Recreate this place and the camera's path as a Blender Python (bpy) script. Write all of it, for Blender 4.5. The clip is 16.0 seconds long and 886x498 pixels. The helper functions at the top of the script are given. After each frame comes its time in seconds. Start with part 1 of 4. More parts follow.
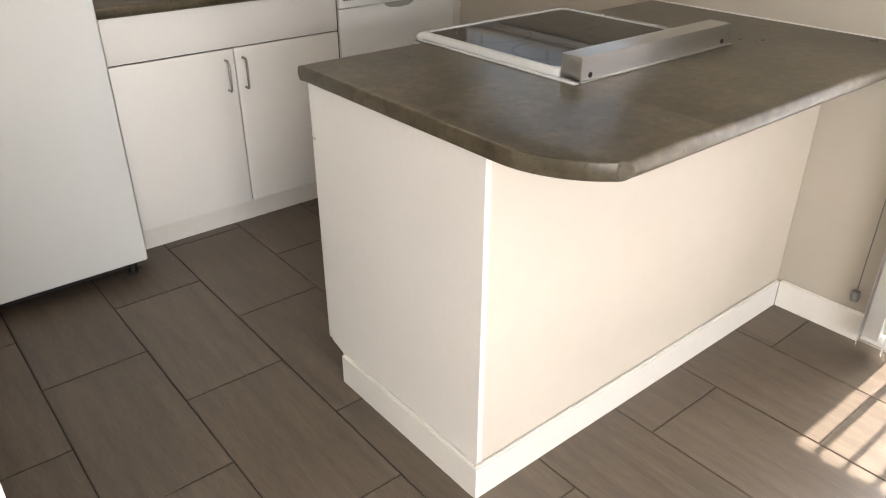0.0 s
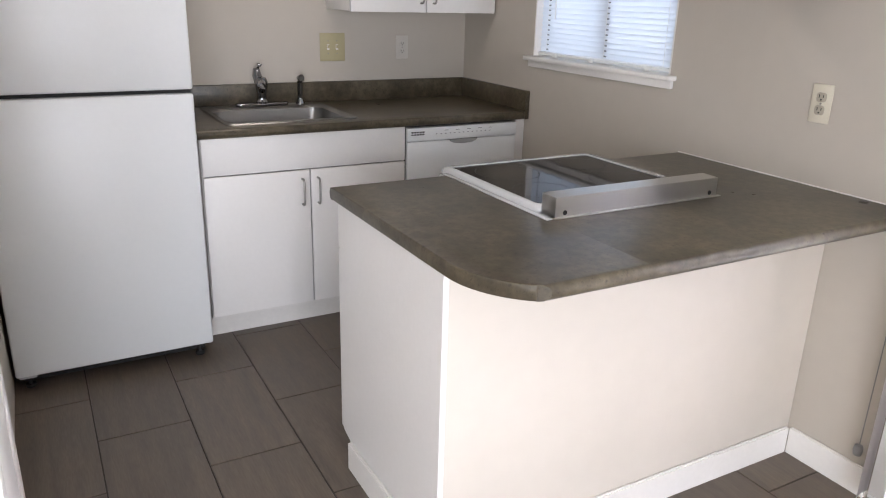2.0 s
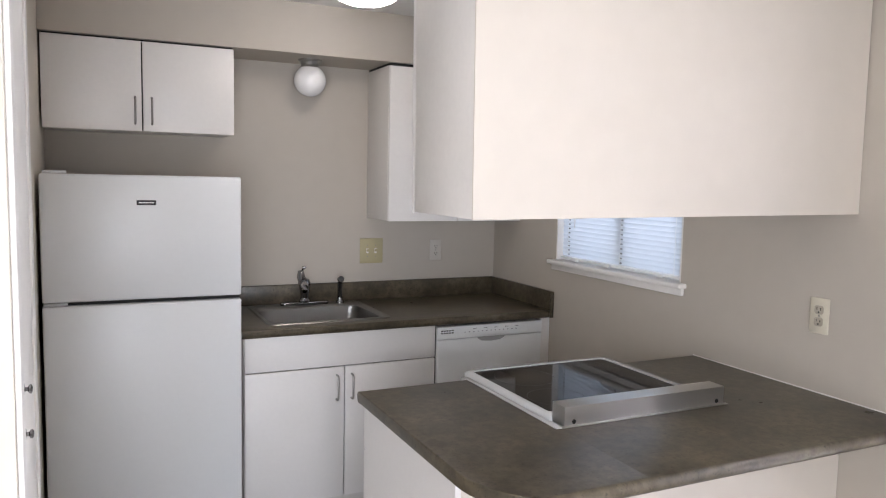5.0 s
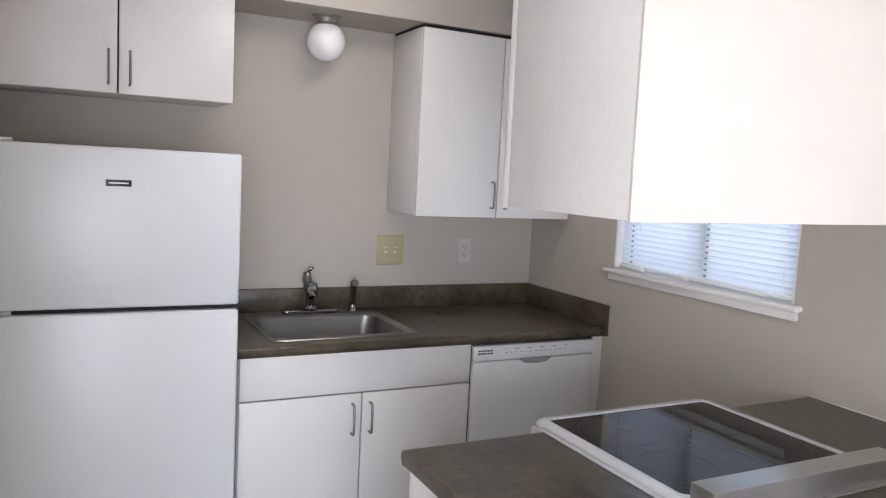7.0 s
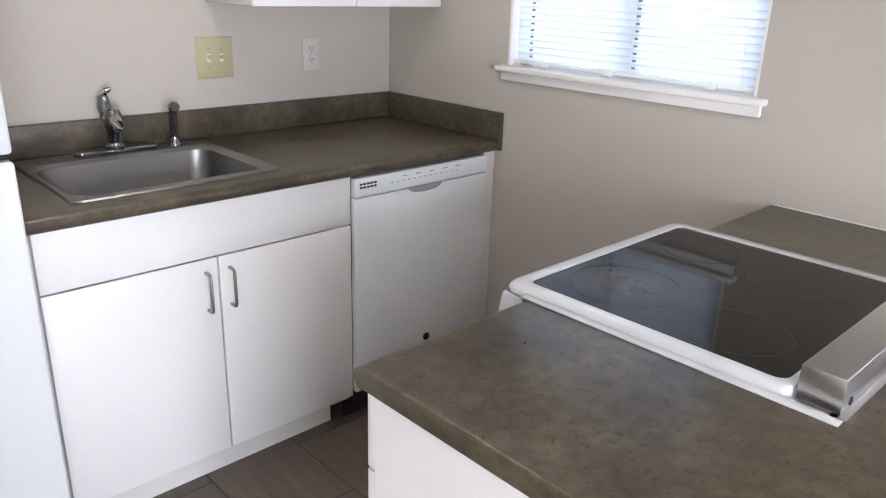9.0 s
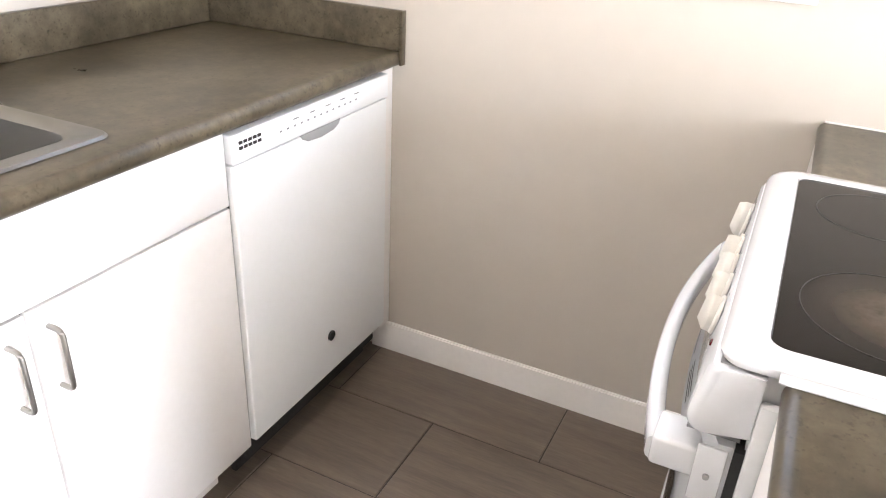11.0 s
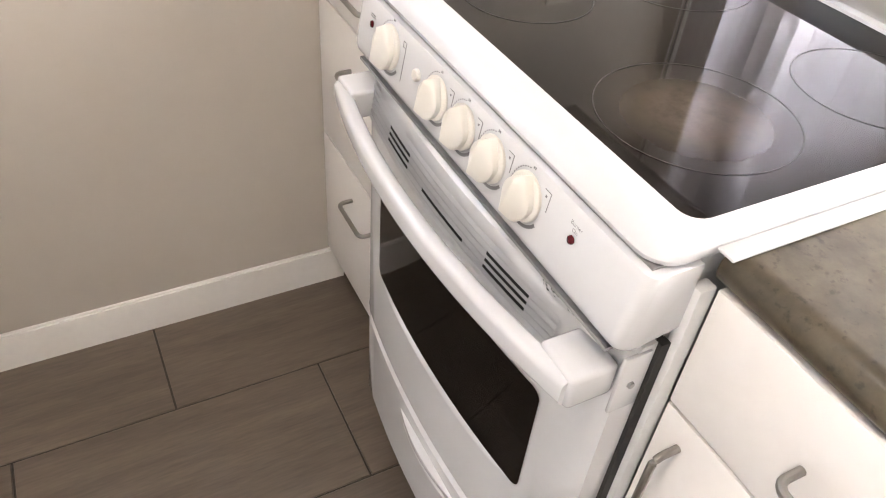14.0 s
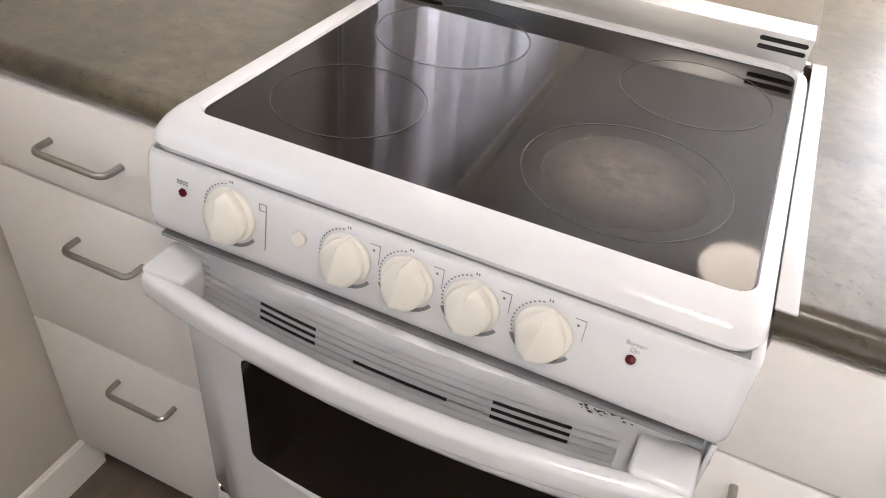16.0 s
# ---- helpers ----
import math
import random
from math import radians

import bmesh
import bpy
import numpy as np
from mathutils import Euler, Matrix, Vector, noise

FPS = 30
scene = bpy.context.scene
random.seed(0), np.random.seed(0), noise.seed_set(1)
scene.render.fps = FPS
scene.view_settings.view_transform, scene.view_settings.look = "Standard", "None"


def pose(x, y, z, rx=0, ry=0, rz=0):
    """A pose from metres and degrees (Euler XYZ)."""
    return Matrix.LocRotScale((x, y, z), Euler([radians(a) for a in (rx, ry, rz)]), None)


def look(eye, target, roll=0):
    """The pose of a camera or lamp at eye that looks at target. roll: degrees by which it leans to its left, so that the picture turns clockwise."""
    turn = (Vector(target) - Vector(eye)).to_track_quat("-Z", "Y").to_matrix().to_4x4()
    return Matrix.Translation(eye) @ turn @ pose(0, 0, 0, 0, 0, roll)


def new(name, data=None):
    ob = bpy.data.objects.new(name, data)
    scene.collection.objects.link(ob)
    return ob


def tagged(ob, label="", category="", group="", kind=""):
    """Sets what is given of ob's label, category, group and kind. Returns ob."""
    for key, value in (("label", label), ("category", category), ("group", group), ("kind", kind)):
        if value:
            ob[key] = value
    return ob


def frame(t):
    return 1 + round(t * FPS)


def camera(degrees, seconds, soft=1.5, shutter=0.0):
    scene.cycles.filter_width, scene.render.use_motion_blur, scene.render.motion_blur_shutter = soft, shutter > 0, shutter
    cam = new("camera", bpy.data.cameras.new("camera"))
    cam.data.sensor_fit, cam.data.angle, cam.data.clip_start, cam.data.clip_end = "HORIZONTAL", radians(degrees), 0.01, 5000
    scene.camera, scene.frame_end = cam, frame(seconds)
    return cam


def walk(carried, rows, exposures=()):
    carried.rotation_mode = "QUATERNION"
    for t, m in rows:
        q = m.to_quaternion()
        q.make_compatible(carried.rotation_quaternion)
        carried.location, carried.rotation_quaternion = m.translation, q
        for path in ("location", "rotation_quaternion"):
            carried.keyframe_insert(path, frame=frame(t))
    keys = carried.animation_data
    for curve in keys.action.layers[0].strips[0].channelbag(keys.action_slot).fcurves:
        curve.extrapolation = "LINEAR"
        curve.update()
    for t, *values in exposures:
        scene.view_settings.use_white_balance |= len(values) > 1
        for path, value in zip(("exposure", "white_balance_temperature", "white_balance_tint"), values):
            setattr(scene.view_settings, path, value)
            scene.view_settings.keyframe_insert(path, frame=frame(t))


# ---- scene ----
cam = camera(61.7, 16.0, soft=1.1)

PATH = [
    (0, (-2.258, -3.235, 1.378), (-1.141, -1.876, 0.426), 0.1),
    (0.5, (-2.322, -3.366, 1.412), (-1.294, -1.844, 0.621), 0.0),
    (1, (-2.25, -3.434, 1.422), (-1.264, -1.844, 0.717), 1.2),
    (1.5, (-2.137, -3.528, 1.428), (-1.211, -1.892, 0.746), 1.5),
    (2, (-2.127, -3.629, 1.457), (-1.204, -1.978, 0.806), 1.6),
    (2.5, (-2.217, -3.76, 1.46), (-1.286, -2.1, 0.845), 1.7),
    (3, (-2.262, -3.86, 1.477), (-1.341, -2.17, 0.932), 1.7),
    (3.5, (-2.218, -3.852, 1.502), (-1.312, -2.125, 1.058), 1.5),
    (4, (-2.182, -3.837, 1.533), (-1.298, -2.074, 1.202), 1.2),
    (4.5, (-2.168, -3.833, 1.569), (-1.301, -2.044, 1.349), 1.1),
    (4.7, (-2.15, -3.83, 1.586), (-1.291, -2.034, 1.397), 1.0),
    (6.8, (-2.119, -3.225, 1.557), (-1.233, -1.441, 1.377), 2.8),
    (7, (-2.074, -3.133, 1.55), (-1.178, -1.357, 1.348), 3.0),
    (7.5, (-2.002, -2.947, 1.544), (-1.101, -1.181, 1.278), 3.9),
    (8, (-2.049, -2.731, 1.513), (-0.968, -1.093, 1.126), 4.2),
    (8.5, (-2.071, -2.564, 1.485), (-0.831, -1.097, 0.926), 2.7),
    (9, (-1.978, -2.418, 1.453), (-0.676, -1.059, 0.777), 1.8),
    (9.2, (-1.914, -2.345, 1.446), (-0.583, -1.029, 0.743), 2.2),
    (11.3, (-1.635, -1.471, 1.341), (0.037, -0.914, 0.395), 4.3),
    (11.5, (-1.595, -1.421, 1.342), (0.113, -1.021, 0.381), 5.4),
    (12, (-1.556, -1.282, 1.341), (0.184, -1.335, 0.356), 5.2),
    (12.5, (-1.554, -1.216, 1.346), (0.131, -1.607, 0.342), 4.1),
    (13, (-1.53, -1.186, 1.345), (0.069, -1.796, 0.31), 4.7),
    (13.5, (-1.395, -1.175, 1.312), (0.055, -1.889, 0.134), 4.9),
    (14, (-1.278, -1.192, 1.297), (0.01, -1.953, -0.031), 5.6),
    (14.5, (-1.206, -1.178, 1.272), (-0.111, -1.987, -0.194), 8.0),
    (15, (-1.094, -1.097, 1.263), (-0.231, -2.047, -0.271), 10.6),
    (15.5, (-0.997, -1.041, 1.298), (-0.317, -2.272, -0.123), 10.1),
    (16, (-0.903, -1.089, 1.308), (-0.34, -2.549, 0.062), 6.1),
]
walk(cam, [(t, look(e, g, r)) for t, e, g, r in PATH],
     exposures=[(0, 1.40, 7200, 13), (0.5, 1.40, 6650, 14), (1.2, 1.45, 6450, 16), (2.5, 1.28, 6350, 16), (4.5, 1.10, 6350, 16),
                (7, 1.30, 6150, 16), (8, 1.35, 6000, 15), (9, 1.95, 6100, 16), (11.5, 3.4, 6450, 16), (12.5, 3.25, 6520, 15), (13, 3.1, 6380, 15),
                (14.5, 3.28, 6780, 17), (15.5, 3.28, 6730, 17), (16, 2.88, 6500, 16)])

# ---- light ----
ROOM_S_Y = -6.2
SUN_ELEV, SUN_AZ = radians(70), radians(90)
world = bpy.data.worlds.new("world")
scene.world = world
world.use_nodes = True
wn = world.node_tree
sky = wn.nodes.new("ShaderNodeTexSky")
sky.sky_type, sky.sun_disc = "NISHITA", False
sky.sun_elevation, sky.sun_rotation = SUN_ELEV, SUN_AZ
wn.nodes["Background"].inputs["Strength"].default_value = 0.10
wn.links.new(sky.outputs[0], wn.nodes["Background"].inputs["Color"])


def lamp(name, kind, m, energy, color, **kw):
    d = bpy.data.lights.new(name, kind)
    d.energy, d.color = energy, color
    if kind == "SUN":
        d.angle = radians(0.6)
    if kind == "AREA":
        d.shape, d.size, d.size_y = "RECTANGLE", kw["size"], kw["size_y"]
    ob = new(name, d)
    ob.matrix_world = m
    return ob


lamp("sun", "SUN", look((10 * math.cos(SUN_ELEV), 0, 10 * math.sin(SUN_ELEV)), (0, 0, 0)), 5.0, (1.0, 0.95, 0.88))
lamp("door_sky_light", "AREA", look((0.35, -3.62, 1.1), (-1, -3.62, 1.0)), 60, (0.88, 0.94, 1.0), size=1.65, size_y=1.95)
# assumed source: fill daylight through the added, unseen south window
lamp("added_south_fill_light", "AREA", look((-3.15, ROOM_S_Y - 0.3, 1.10), (-3.15, 0, 1.05)), 85, (0.90, 0.95, 1.0), size=2.5, size_y=1.95)
lamp("window_sky_light", "AREA", look((0.30, -1.09, 1.62), (-1, -1.09, 1.55)), 3.8, (0.62, 0.79, 1.0), size=0.86, size_y=0.85)


# ---- materials ----
def mat(name, base, rough=0.5, metal=0.0, var=0.06, scale=3.0, fine=60.0, bump=0.0, bump_scale=80.0,
        stretch=(1, 1, 1), rand=0.0, coat=0.0, emit=0.0, rvar=0.08, spec=0.5, dark=None, dark_amount=0.0, dark_scale=2.0):
    """A painted, stained or brushed surface: two scales of mottling, fine relief, piece-to-piece change."""
    m = bpy.data.materials.new(name)
    m.use_nodes = True
    nt = m.node_tree
    N, L = nt.nodes.new, nt.links.new
    b = nt.nodes["Principled BSDF"]
    b.inputs["Roughness"].default_value, b.inputs["Metallic"].default_value = rough, metal
    b.inputs["Coat Weight"].default_value = coat
    b.inputs["Coat Roughness"].default_value = 0.08
    b.inputs["Specular IOR Level"].default_value = spec
    geo = N("ShaderNodeTexCoord")
    mp = N("ShaderNodeMapping")
    mp.inputs["Scale"].default_value = stretch
    L(geo.outputs["Object"], mp.inputs["Vector"])
    vec = mp.outputs[0]
    if rand:
        info = N("ShaderNodeObjectInfo")
        add = N("ShaderNodeVectorMath")
        mul = N("ShaderNodeMath")
        mul.operation = "MULTIPLY"
        mul.inputs[1].default_value = 37.0
        L(info.outputs["Random"], mul.inputs[0])
        L(vec, add.inputs[0])
        L(mul.outputs[0], add.inputs[1])
        vec = add.outputs[0]
    total = None
    for sc, amt, det in ((scale, var, 4), (fine, var * 0.6, 2)):
        n = N("ShaderNodeTexNoise")
        n.inputs["Scale"].default_value, n.inputs["Detail"].default_value = sc, det
        L(vec, n.inputs["Vector"])
        r = N("ShaderNodeMapRange")
        r.inputs["From Min"].default_value, r.inputs["From Max"].default_value = 0.25, 0.75
        r.inputs["To Min"].default_value, r.inputs["To Max"].default_value = 1 - amt, 1 + amt
        L(n.outputs["Fac"], r.inputs["Value"])
        if total is None:
            total, first = r.outputs[0], n
        else:
            q = N("ShaderNodeMath")
            q.operation = "MULTIPLY"
            L(total, q.inputs[0])
            L(r.outputs[0], q.inputs[1])
            total = q.outputs[0]
    if rand:
        r = N("ShaderNodeMapRange")
        r.inputs["To Min"].default_value, r.inputs["To Max"].default_value = 1 - rand, 1 + rand
        L(info.outputs["Random"], r.inputs["Value"])
        q = N("ShaderNodeMath")
        q.operation = "MULTIPLY"
        L(total, q.inputs[0])
        L(r.outputs[0], q.inputs[1])
        total = q.outputs[0]
    mix = N("ShaderNodeVectorMath")
    mix.operation = "SCALE"
    mix.inputs[0].default_value = base
    L(total, mix.inputs["Scale"])
    col = mix.outputs[0]
    if dark:
        n = N("ShaderNodeTexNoise")
        n.inputs["Scale"].default_value, n.inputs["Detail"].default_value = dark_scale, 6
        n.inputs["Roughness"].default_value = 0.65
        L(vec, n.inputs["Vector"])
        r = N("ShaderNodeMapRange")
        r.inputs["From Min"].default_value, r.inputs["From Max"].default_value = 0.40, 0.72
        r.inputs["To Max"].default_value = dark_amount
        L(n.outputs["Fac"], r.inputs["Value"])
        mx = N("ShaderNodeMix")
        mx.data_type = "RGBA"
        mx.inputs[7].default_value = (*dark, 1)
        L(r.outputs[0], mx.inputs[0])
        L(col, mx.inputs[6])
        col = mx.outputs[2]
    L(col, b.inputs["Base Color"])
    if rvar:
        r = N("ShaderNodeMapRange")
        r.inputs["From Min"].default_value, r.inputs["From Max"].default_value = 0.3, 0.7
        r.inputs["To Min"].default_value, r.inputs["To Max"].default_value = max(rough - rvar, 0.02), min(rough + rvar, 1)
        L(first.outputs["Fac"], r.inputs["Value"])
        L(r.outputs[0], b.inputs["Roughness"])
    if bump:
        n = N("ShaderNodeTexNoise")
        n.inputs["Scale"].default_value, n.inputs["Detail"].default_value = bump_scale, 3
        L(vec, n.inputs["Vector"])
        bp = N("ShaderNodeBump")
        bp.inputs["Strength"].default_value, bp.inputs["Distance"].default_value = bump, 0.002
        L(n.outputs["Fac"], bp.inputs["Height"])
        L(bp.outputs[0], b.inputs["Normal"])
    if emit:
        b.inputs["Emission Color"].default_value = (*base, 1)
        b.inputs["Emission Strength"].default_value = emit
    return m


WALL = mat("wall_paint", (0.48, 0.438, 0.380), 0.62, var=0.025, scale=1.2, fine=14, bump=0.10, bump_scale=70, spec=0.35)
CREAM = mat("cream_wall_paint", (0.66, 0.605, 0.53), 0.6, var=0.025, scale=1.5, fine=14, bump=0.14, bump_scale=70, spec=0.35)
CEIL = mat("ceiling_paint", (0.72, 0.71, 0.69), 0.8, var=0.03, bump=0.3, bump_scale=180)
TRIM = mat("white_trim_paint", (0.80, 0.775, 0.735), 0.42, var=0.03, bump=0.08, bump_scale=40)
WHITE = mat("white_laminate", (0.79, 0.765, 0.735), 0.38, var=0.02, bump=0.04, bump_scale=200)
EDGE = mat("cabinet_edge", (0.74, 0.71, 0.67), 0.5, var=0.03)
KICK = mat("kick_paint", (0.72, 0.69, 0.65), 0.5, var=0.05)
ENAMEL = mat("white_enamel", (0.60, 0.605, 0.612), 0.16, var=0.012, rvar=0.03, coat=0.4)
FRIDGE = mat("fridge_enamel", (0.78, 0.79, 0.785), 0.33, var=0.012, rvar=0.04, bump=0.12, bump_scale=320)
PLASTIC = mat("knob_plastic", (0.67, 0.645, 0.585), 0.32, var=0.02)
TILE = mat("floor_tile", (0.122, 0.095, 0.072), 0.42, var=0.24, scale=3.5, fine=26, rand=0.06, rvar=0.08,
           stretch=(9, 0.9, 1), bump=0.25, bump_scale=18)
GROUT = mat("grout", (0.045, 0.037, 0.031), 0.9, var=0.15, bump=0.4, bump_scale=150)
STEEL = mat("brushed_steel", (0.58, 0.57, 0.55), 0.32, 1.0, var=0.015, scale=4, fine=60, stretch=(1, 30, 30), rvar=0.015)
SINK = mat("sink_steel", (0.27, 0.262, 0.25), 0.36, 1.0, var=0.03, scale=6, fine=70, rvar=0.03)
CHROME = mat("chrome", (0.33, 0.33, 0.34), 0.09, 1.0, var=0.02, rvar=0.03)
NICKEL = mat("satin_nickel", (0.33, 0.315, 0.29), 0.34, 1.0, var=0.05, rvar=0.05)
# near-black for dark parts, and for fillers that paint the shade in gaps
DARK = mat("dark_part_and_gap_shade", (0.018, 0.017, 0.016), 0.8, var=0.1)
# grey plastic; also colours the range strips that paint seam shade
GREY = mat("grey_plastic_and_seam_shade", (0.22, 0.22, 0.22), 0.5, var=0.04)
# grey that paints the shade inside the dishwasher's hand pocket
POCKET = mat("pocket_shade", (0.33, 0.33, 0.325), 0.5, var=0.04)
GASKET = mat("grey_gasket", (0.58, 0.585, 0.58), 0.6, var=0.05)
RING = mat("burner_print", (0.034, 0.031, 0.028), 0.35, var=0.2, fine=200, spec=0.2)
OVEN_GLASS = mat("oven_glass", (0.012, 0.009, 0.008), 0.06, var=0.2, rvar=0.02)
BEIGE = mat("beige_plastic", (0.42, 0.37, 0.22), 0.4, var=0.03)
OFFWHITE = mat("outlet_plastic", (0.62, 0.58, 0.47), 0.35, var=0.03)
OUTLET_GREY = mat("pale_outlet_plastic", (0.53, 0.50, 0.45), 0.4, var=0.03)
RECEPT = mat("receptacle_face", (0.40, 0.36, 0.29), 0.4, var=0.03)
RED = mat("red_lens", (0.085, 0.005, 0.008), 0.15, var=0.1)
PRINT = mat("grey_print", (0.16, 0.16, 0.165), 0.5, var=0.05)
BADGE = mat("badge_black", (0.03, 0.028, 0.03), 0.3, var=0.05)
OPAL = mat("opal_glass", (0.83, 0.82, 0.80), 0.18, var=0.02, rvar=0.03)
DOME = mat("lit_dome", (1.0, 0.93, 0.84), 0.3, var=0.01, emit=8.0)
DOME_DIM = mat("dim_dome", (1.0, 0.91, 0.78), 0.3, var=0.01, emit=2.6)
VINYL = mat("vinyl_frame", (0.82, 0.82, 0.80), 0.35, var=0.02)
CONCRETE = mat("patio_concrete", (0.42, 0.40, 0.37), 0.85, var=0.12, scale=1.2, bump=0.3)
STUCCO = mat("stucco", (0.55, 0.50, 0.43), 0.9, var=0.08, bump=0.4, bump_scale=60)


def counter_laminate():
    """Concrete-look laminate: cloudy brown-grey mottling with fine dark flecks."""
    m = bpy.data.materials.new("counter_laminate")
    m.use_nodes = True
    nt = m.node_tree
    N, L = nt.nodes.new, nt.links.new
    b = nt.nodes["Principled BSDF"]
    tc = N("ShaderNodeTexCoord")

    def cloud(scale, detail, rough, stops):
        n = N("ShaderNodeTexNoise")
        n.inputs["Scale"].default_value, n.inputs["Detail"].default_value, n.inputs["Roughness"].default_value = scale, detail, rough
        L(tc.outputs["Object"], n.inputs["Vector"])
        r = N("ShaderNodeValToRGB")
        r.color_ramp.interpolation = "EASE"
        for e, (p, c) in zip(r.color_ramp.elements, stops):
            e.position, e.color = p, (*c, 1)
        L(n.outputs["Fac"], r.inputs[0])
        return r.outputs[0], n.outputs["Fac"]
    big, fac = cloud(6, 5, 0.6, ((0.25, (0.044, 0.035, 0.022)), (0.75, (0.122, 0.100, 0.066))))
    small, _ = cloud(34, 4, 0.65, ((0.30, (0.68, 0.67, 0.65)), (0.70, (1.16, 1.15, 1.13))))
    fleck, _ = cloud(115, 3, 0.55, ((0.27, (0.50, 0.47, 0.44)), (0.42, (1.0, 1.0, 1.0))))
    mx = N("ShaderNodeMix")
    mx.data_type, mx.blend_type = "RGBA", "MULTIPLY"
    mx.inputs[0].default_value = 1.0
    L(big, mx.inputs[6])
    L(small, mx.inputs[7])
    m2 = N("ShaderNodeMix")
    m2.data_type, m2.blend_type = "RGBA", "MULTIPLY"
    m2.inputs[0].default_value = 1.0
    L(mx.outputs[2], m2.inputs[6])
    L(fleck, m2.inputs[7])
    pit, _ = cloud(52, 5, 0.7, ((0.30, (0.52, 0.50, 0.47)), (0.42, (1.0, 1.0, 1.0))))
    m3 = N("ShaderNodeMix")
    m3.data_type, m3.blend_type = "RGBA", "MULTIPLY"
    m3.inputs[0].default_value = 1.0
    L(m2.outputs[2], m3.inputs[6])
    L(pit, m3.inputs[7])
    b.inputs["Specular IOR Level"].default_value = 0.5
    mx = m3
    L(mx.outputs[2], b.inputs["Base Color"])
    r = N("ShaderNodeMapRange")
    r.inputs["To Min"].default_value, r.inputs["To Max"].default_value = 0.25, 0.33
    L(fac, r.inputs["Value"])
    L(r.outputs[0], b.inputs["Roughness"])
    return m


def ceramic_glass():
    """Black-brown cooktop glass with one scorched, worn burner."""
    m = mat("ceramic_glass", (0.006, 0.0045, 0.004), 0.045, var=0.15, rvar=0.02, spec=0.14)
    nt = m.node_tree
    N, L = nt.nodes.new, nt.links.new
    b = nt.nodes["Principled BSDF"]
    b.inputs["Specular Tint"].default_value = (1.0, 0.92, 0.85, 1)
    base = b.inputs["Base Color"].links[0].from_socket
    geo = N("ShaderNodeNewGeometry")
    dist = N("ShaderNodeVectorMath")
    dist.operation = "DISTANCE"
    dist.inputs[1].default_value = (-0.838, -1.725, 0.9300)
    L(geo.outputs["Position"], dist.inputs[0])
    n = N("ShaderNodeTexNoise")
    n.inputs["Scale"].default_value, n.inputs["Detail"].default_value, n.inputs["Roughness"].default_value = 42, 6, 0.72
    L(geo.outputs["Position"], n.inputs["Vector"])
    wob = N("ShaderNodeMath")
    wob.operation, wob.inputs[1].default_value = "MULTIPLY_ADD", 0.06
    L(n.outputs["Fac"], wob.inputs[0])
    L(dist.outputs["Value"], wob.inputs[2])
    edge = N("ShaderNodeMapRange")
    edge.interpolation_type = "SMOOTHSTEP"
    edge.inputs["From Min"].default_value, edge.inputs["From Max"].default_value = 0.140, 0.050
    L(wob.outputs[0], edge.inputs["Value"])
    grain = N("ShaderNodeMapRange")
    grain.inputs["From Min"].default_value, grain.inputs["From Max"].default_value = 0.34, 0.68
    grain.inputs["To Min"].default_value = 0.42
    L(n.outputs["Fac"], grain.inputs["Value"])
    amt = N("ShaderNodeMath")
    amt.operation = "MULTIPLY"
    L(edge.outputs[0], amt.inputs[0])
    L(grain.outputs[0], amt.inputs[1])
    mx = N("ShaderNodeMix")
    mx.data_type = "RGBA"
    mx.inputs[7].default_value = (0.074, 0.056, 0.039, 1)
    L(amt.outputs[0], mx.inputs[0])
    L(base, mx.inputs[6])
    L(mx.outputs[2], b.inputs["Base Color"])
    return m


GLASS_TOP = ceramic_glass()

COUNTER = counter_laminate()


def slat_material(name, color, through_amount):
    m = bpy.data.materials.new(name)
    m.use_nodes = True
    nt = m.node_tree
    b = nt.nodes["Principled BSDF"]
    b.inputs["Base Color"].default_value = (*color, 1)
    b.inputs["Roughness"].default_value = 0.42
    tr = nt.nodes.new("ShaderNodeBsdfTranslucent")
    n = nt.nodes.new("ShaderNodeTexNoise")
    n.inputs["Scale"].default_value = 5.0
    r = nt.nodes.new("ShaderNodeMapRange")
    r.inputs["To Min"].default_value, r.inputs["To Max"].default_value = 0.85, 0.97
    nt.links.new(n.outputs["Fac"], r.inputs["Value"])
    sc = nt.nodes.new("ShaderNodeVectorMath")
    sc.operation = "SCALE"
    sc.inputs[0].default_value = color
    nt.links.new(r.outputs[0], sc.inputs["Scale"])
    nt.links.new(sc.outputs[0], tr.inputs["Color"])
    nt.links.new(sc.outputs[0], b.inputs["Base Color"])
    mx = nt.nodes.new("ShaderNodeMixShader")
    mx.inputs[0].default_value = through_amount
    nt.links.new(b.outputs[0], mx.inputs[1])
    nt.links.new(tr.outputs[0], mx.inputs[2])
    nt.links.new(mx.outputs[0], nt.nodes["Material Output"].inputs["Surface"])
    return m


SLAT = slat_material("mini_blind_vinyl", (0.84, 0.87, 0.90), 0.38)
VSLAT = slat_material("vertical_blind_vinyl", (0.80, 0.78, 0.80), 0.22)


def clear_glass():
    m = bpy.data.materials.new("window_glass")
    m.use_nodes = True
    b = m.node_tree.nodes["Principled BSDF"]
    b.inputs["Transmission Weight"].default_value = 1.0
    b.inputs["Roughness"].default_value = 0.0
    b.inputs["IOR"].default_value = 1.45
    return m


PANE = clear_glass()


# ---- building helpers ----
def bm_new():
    return bmesh.new()


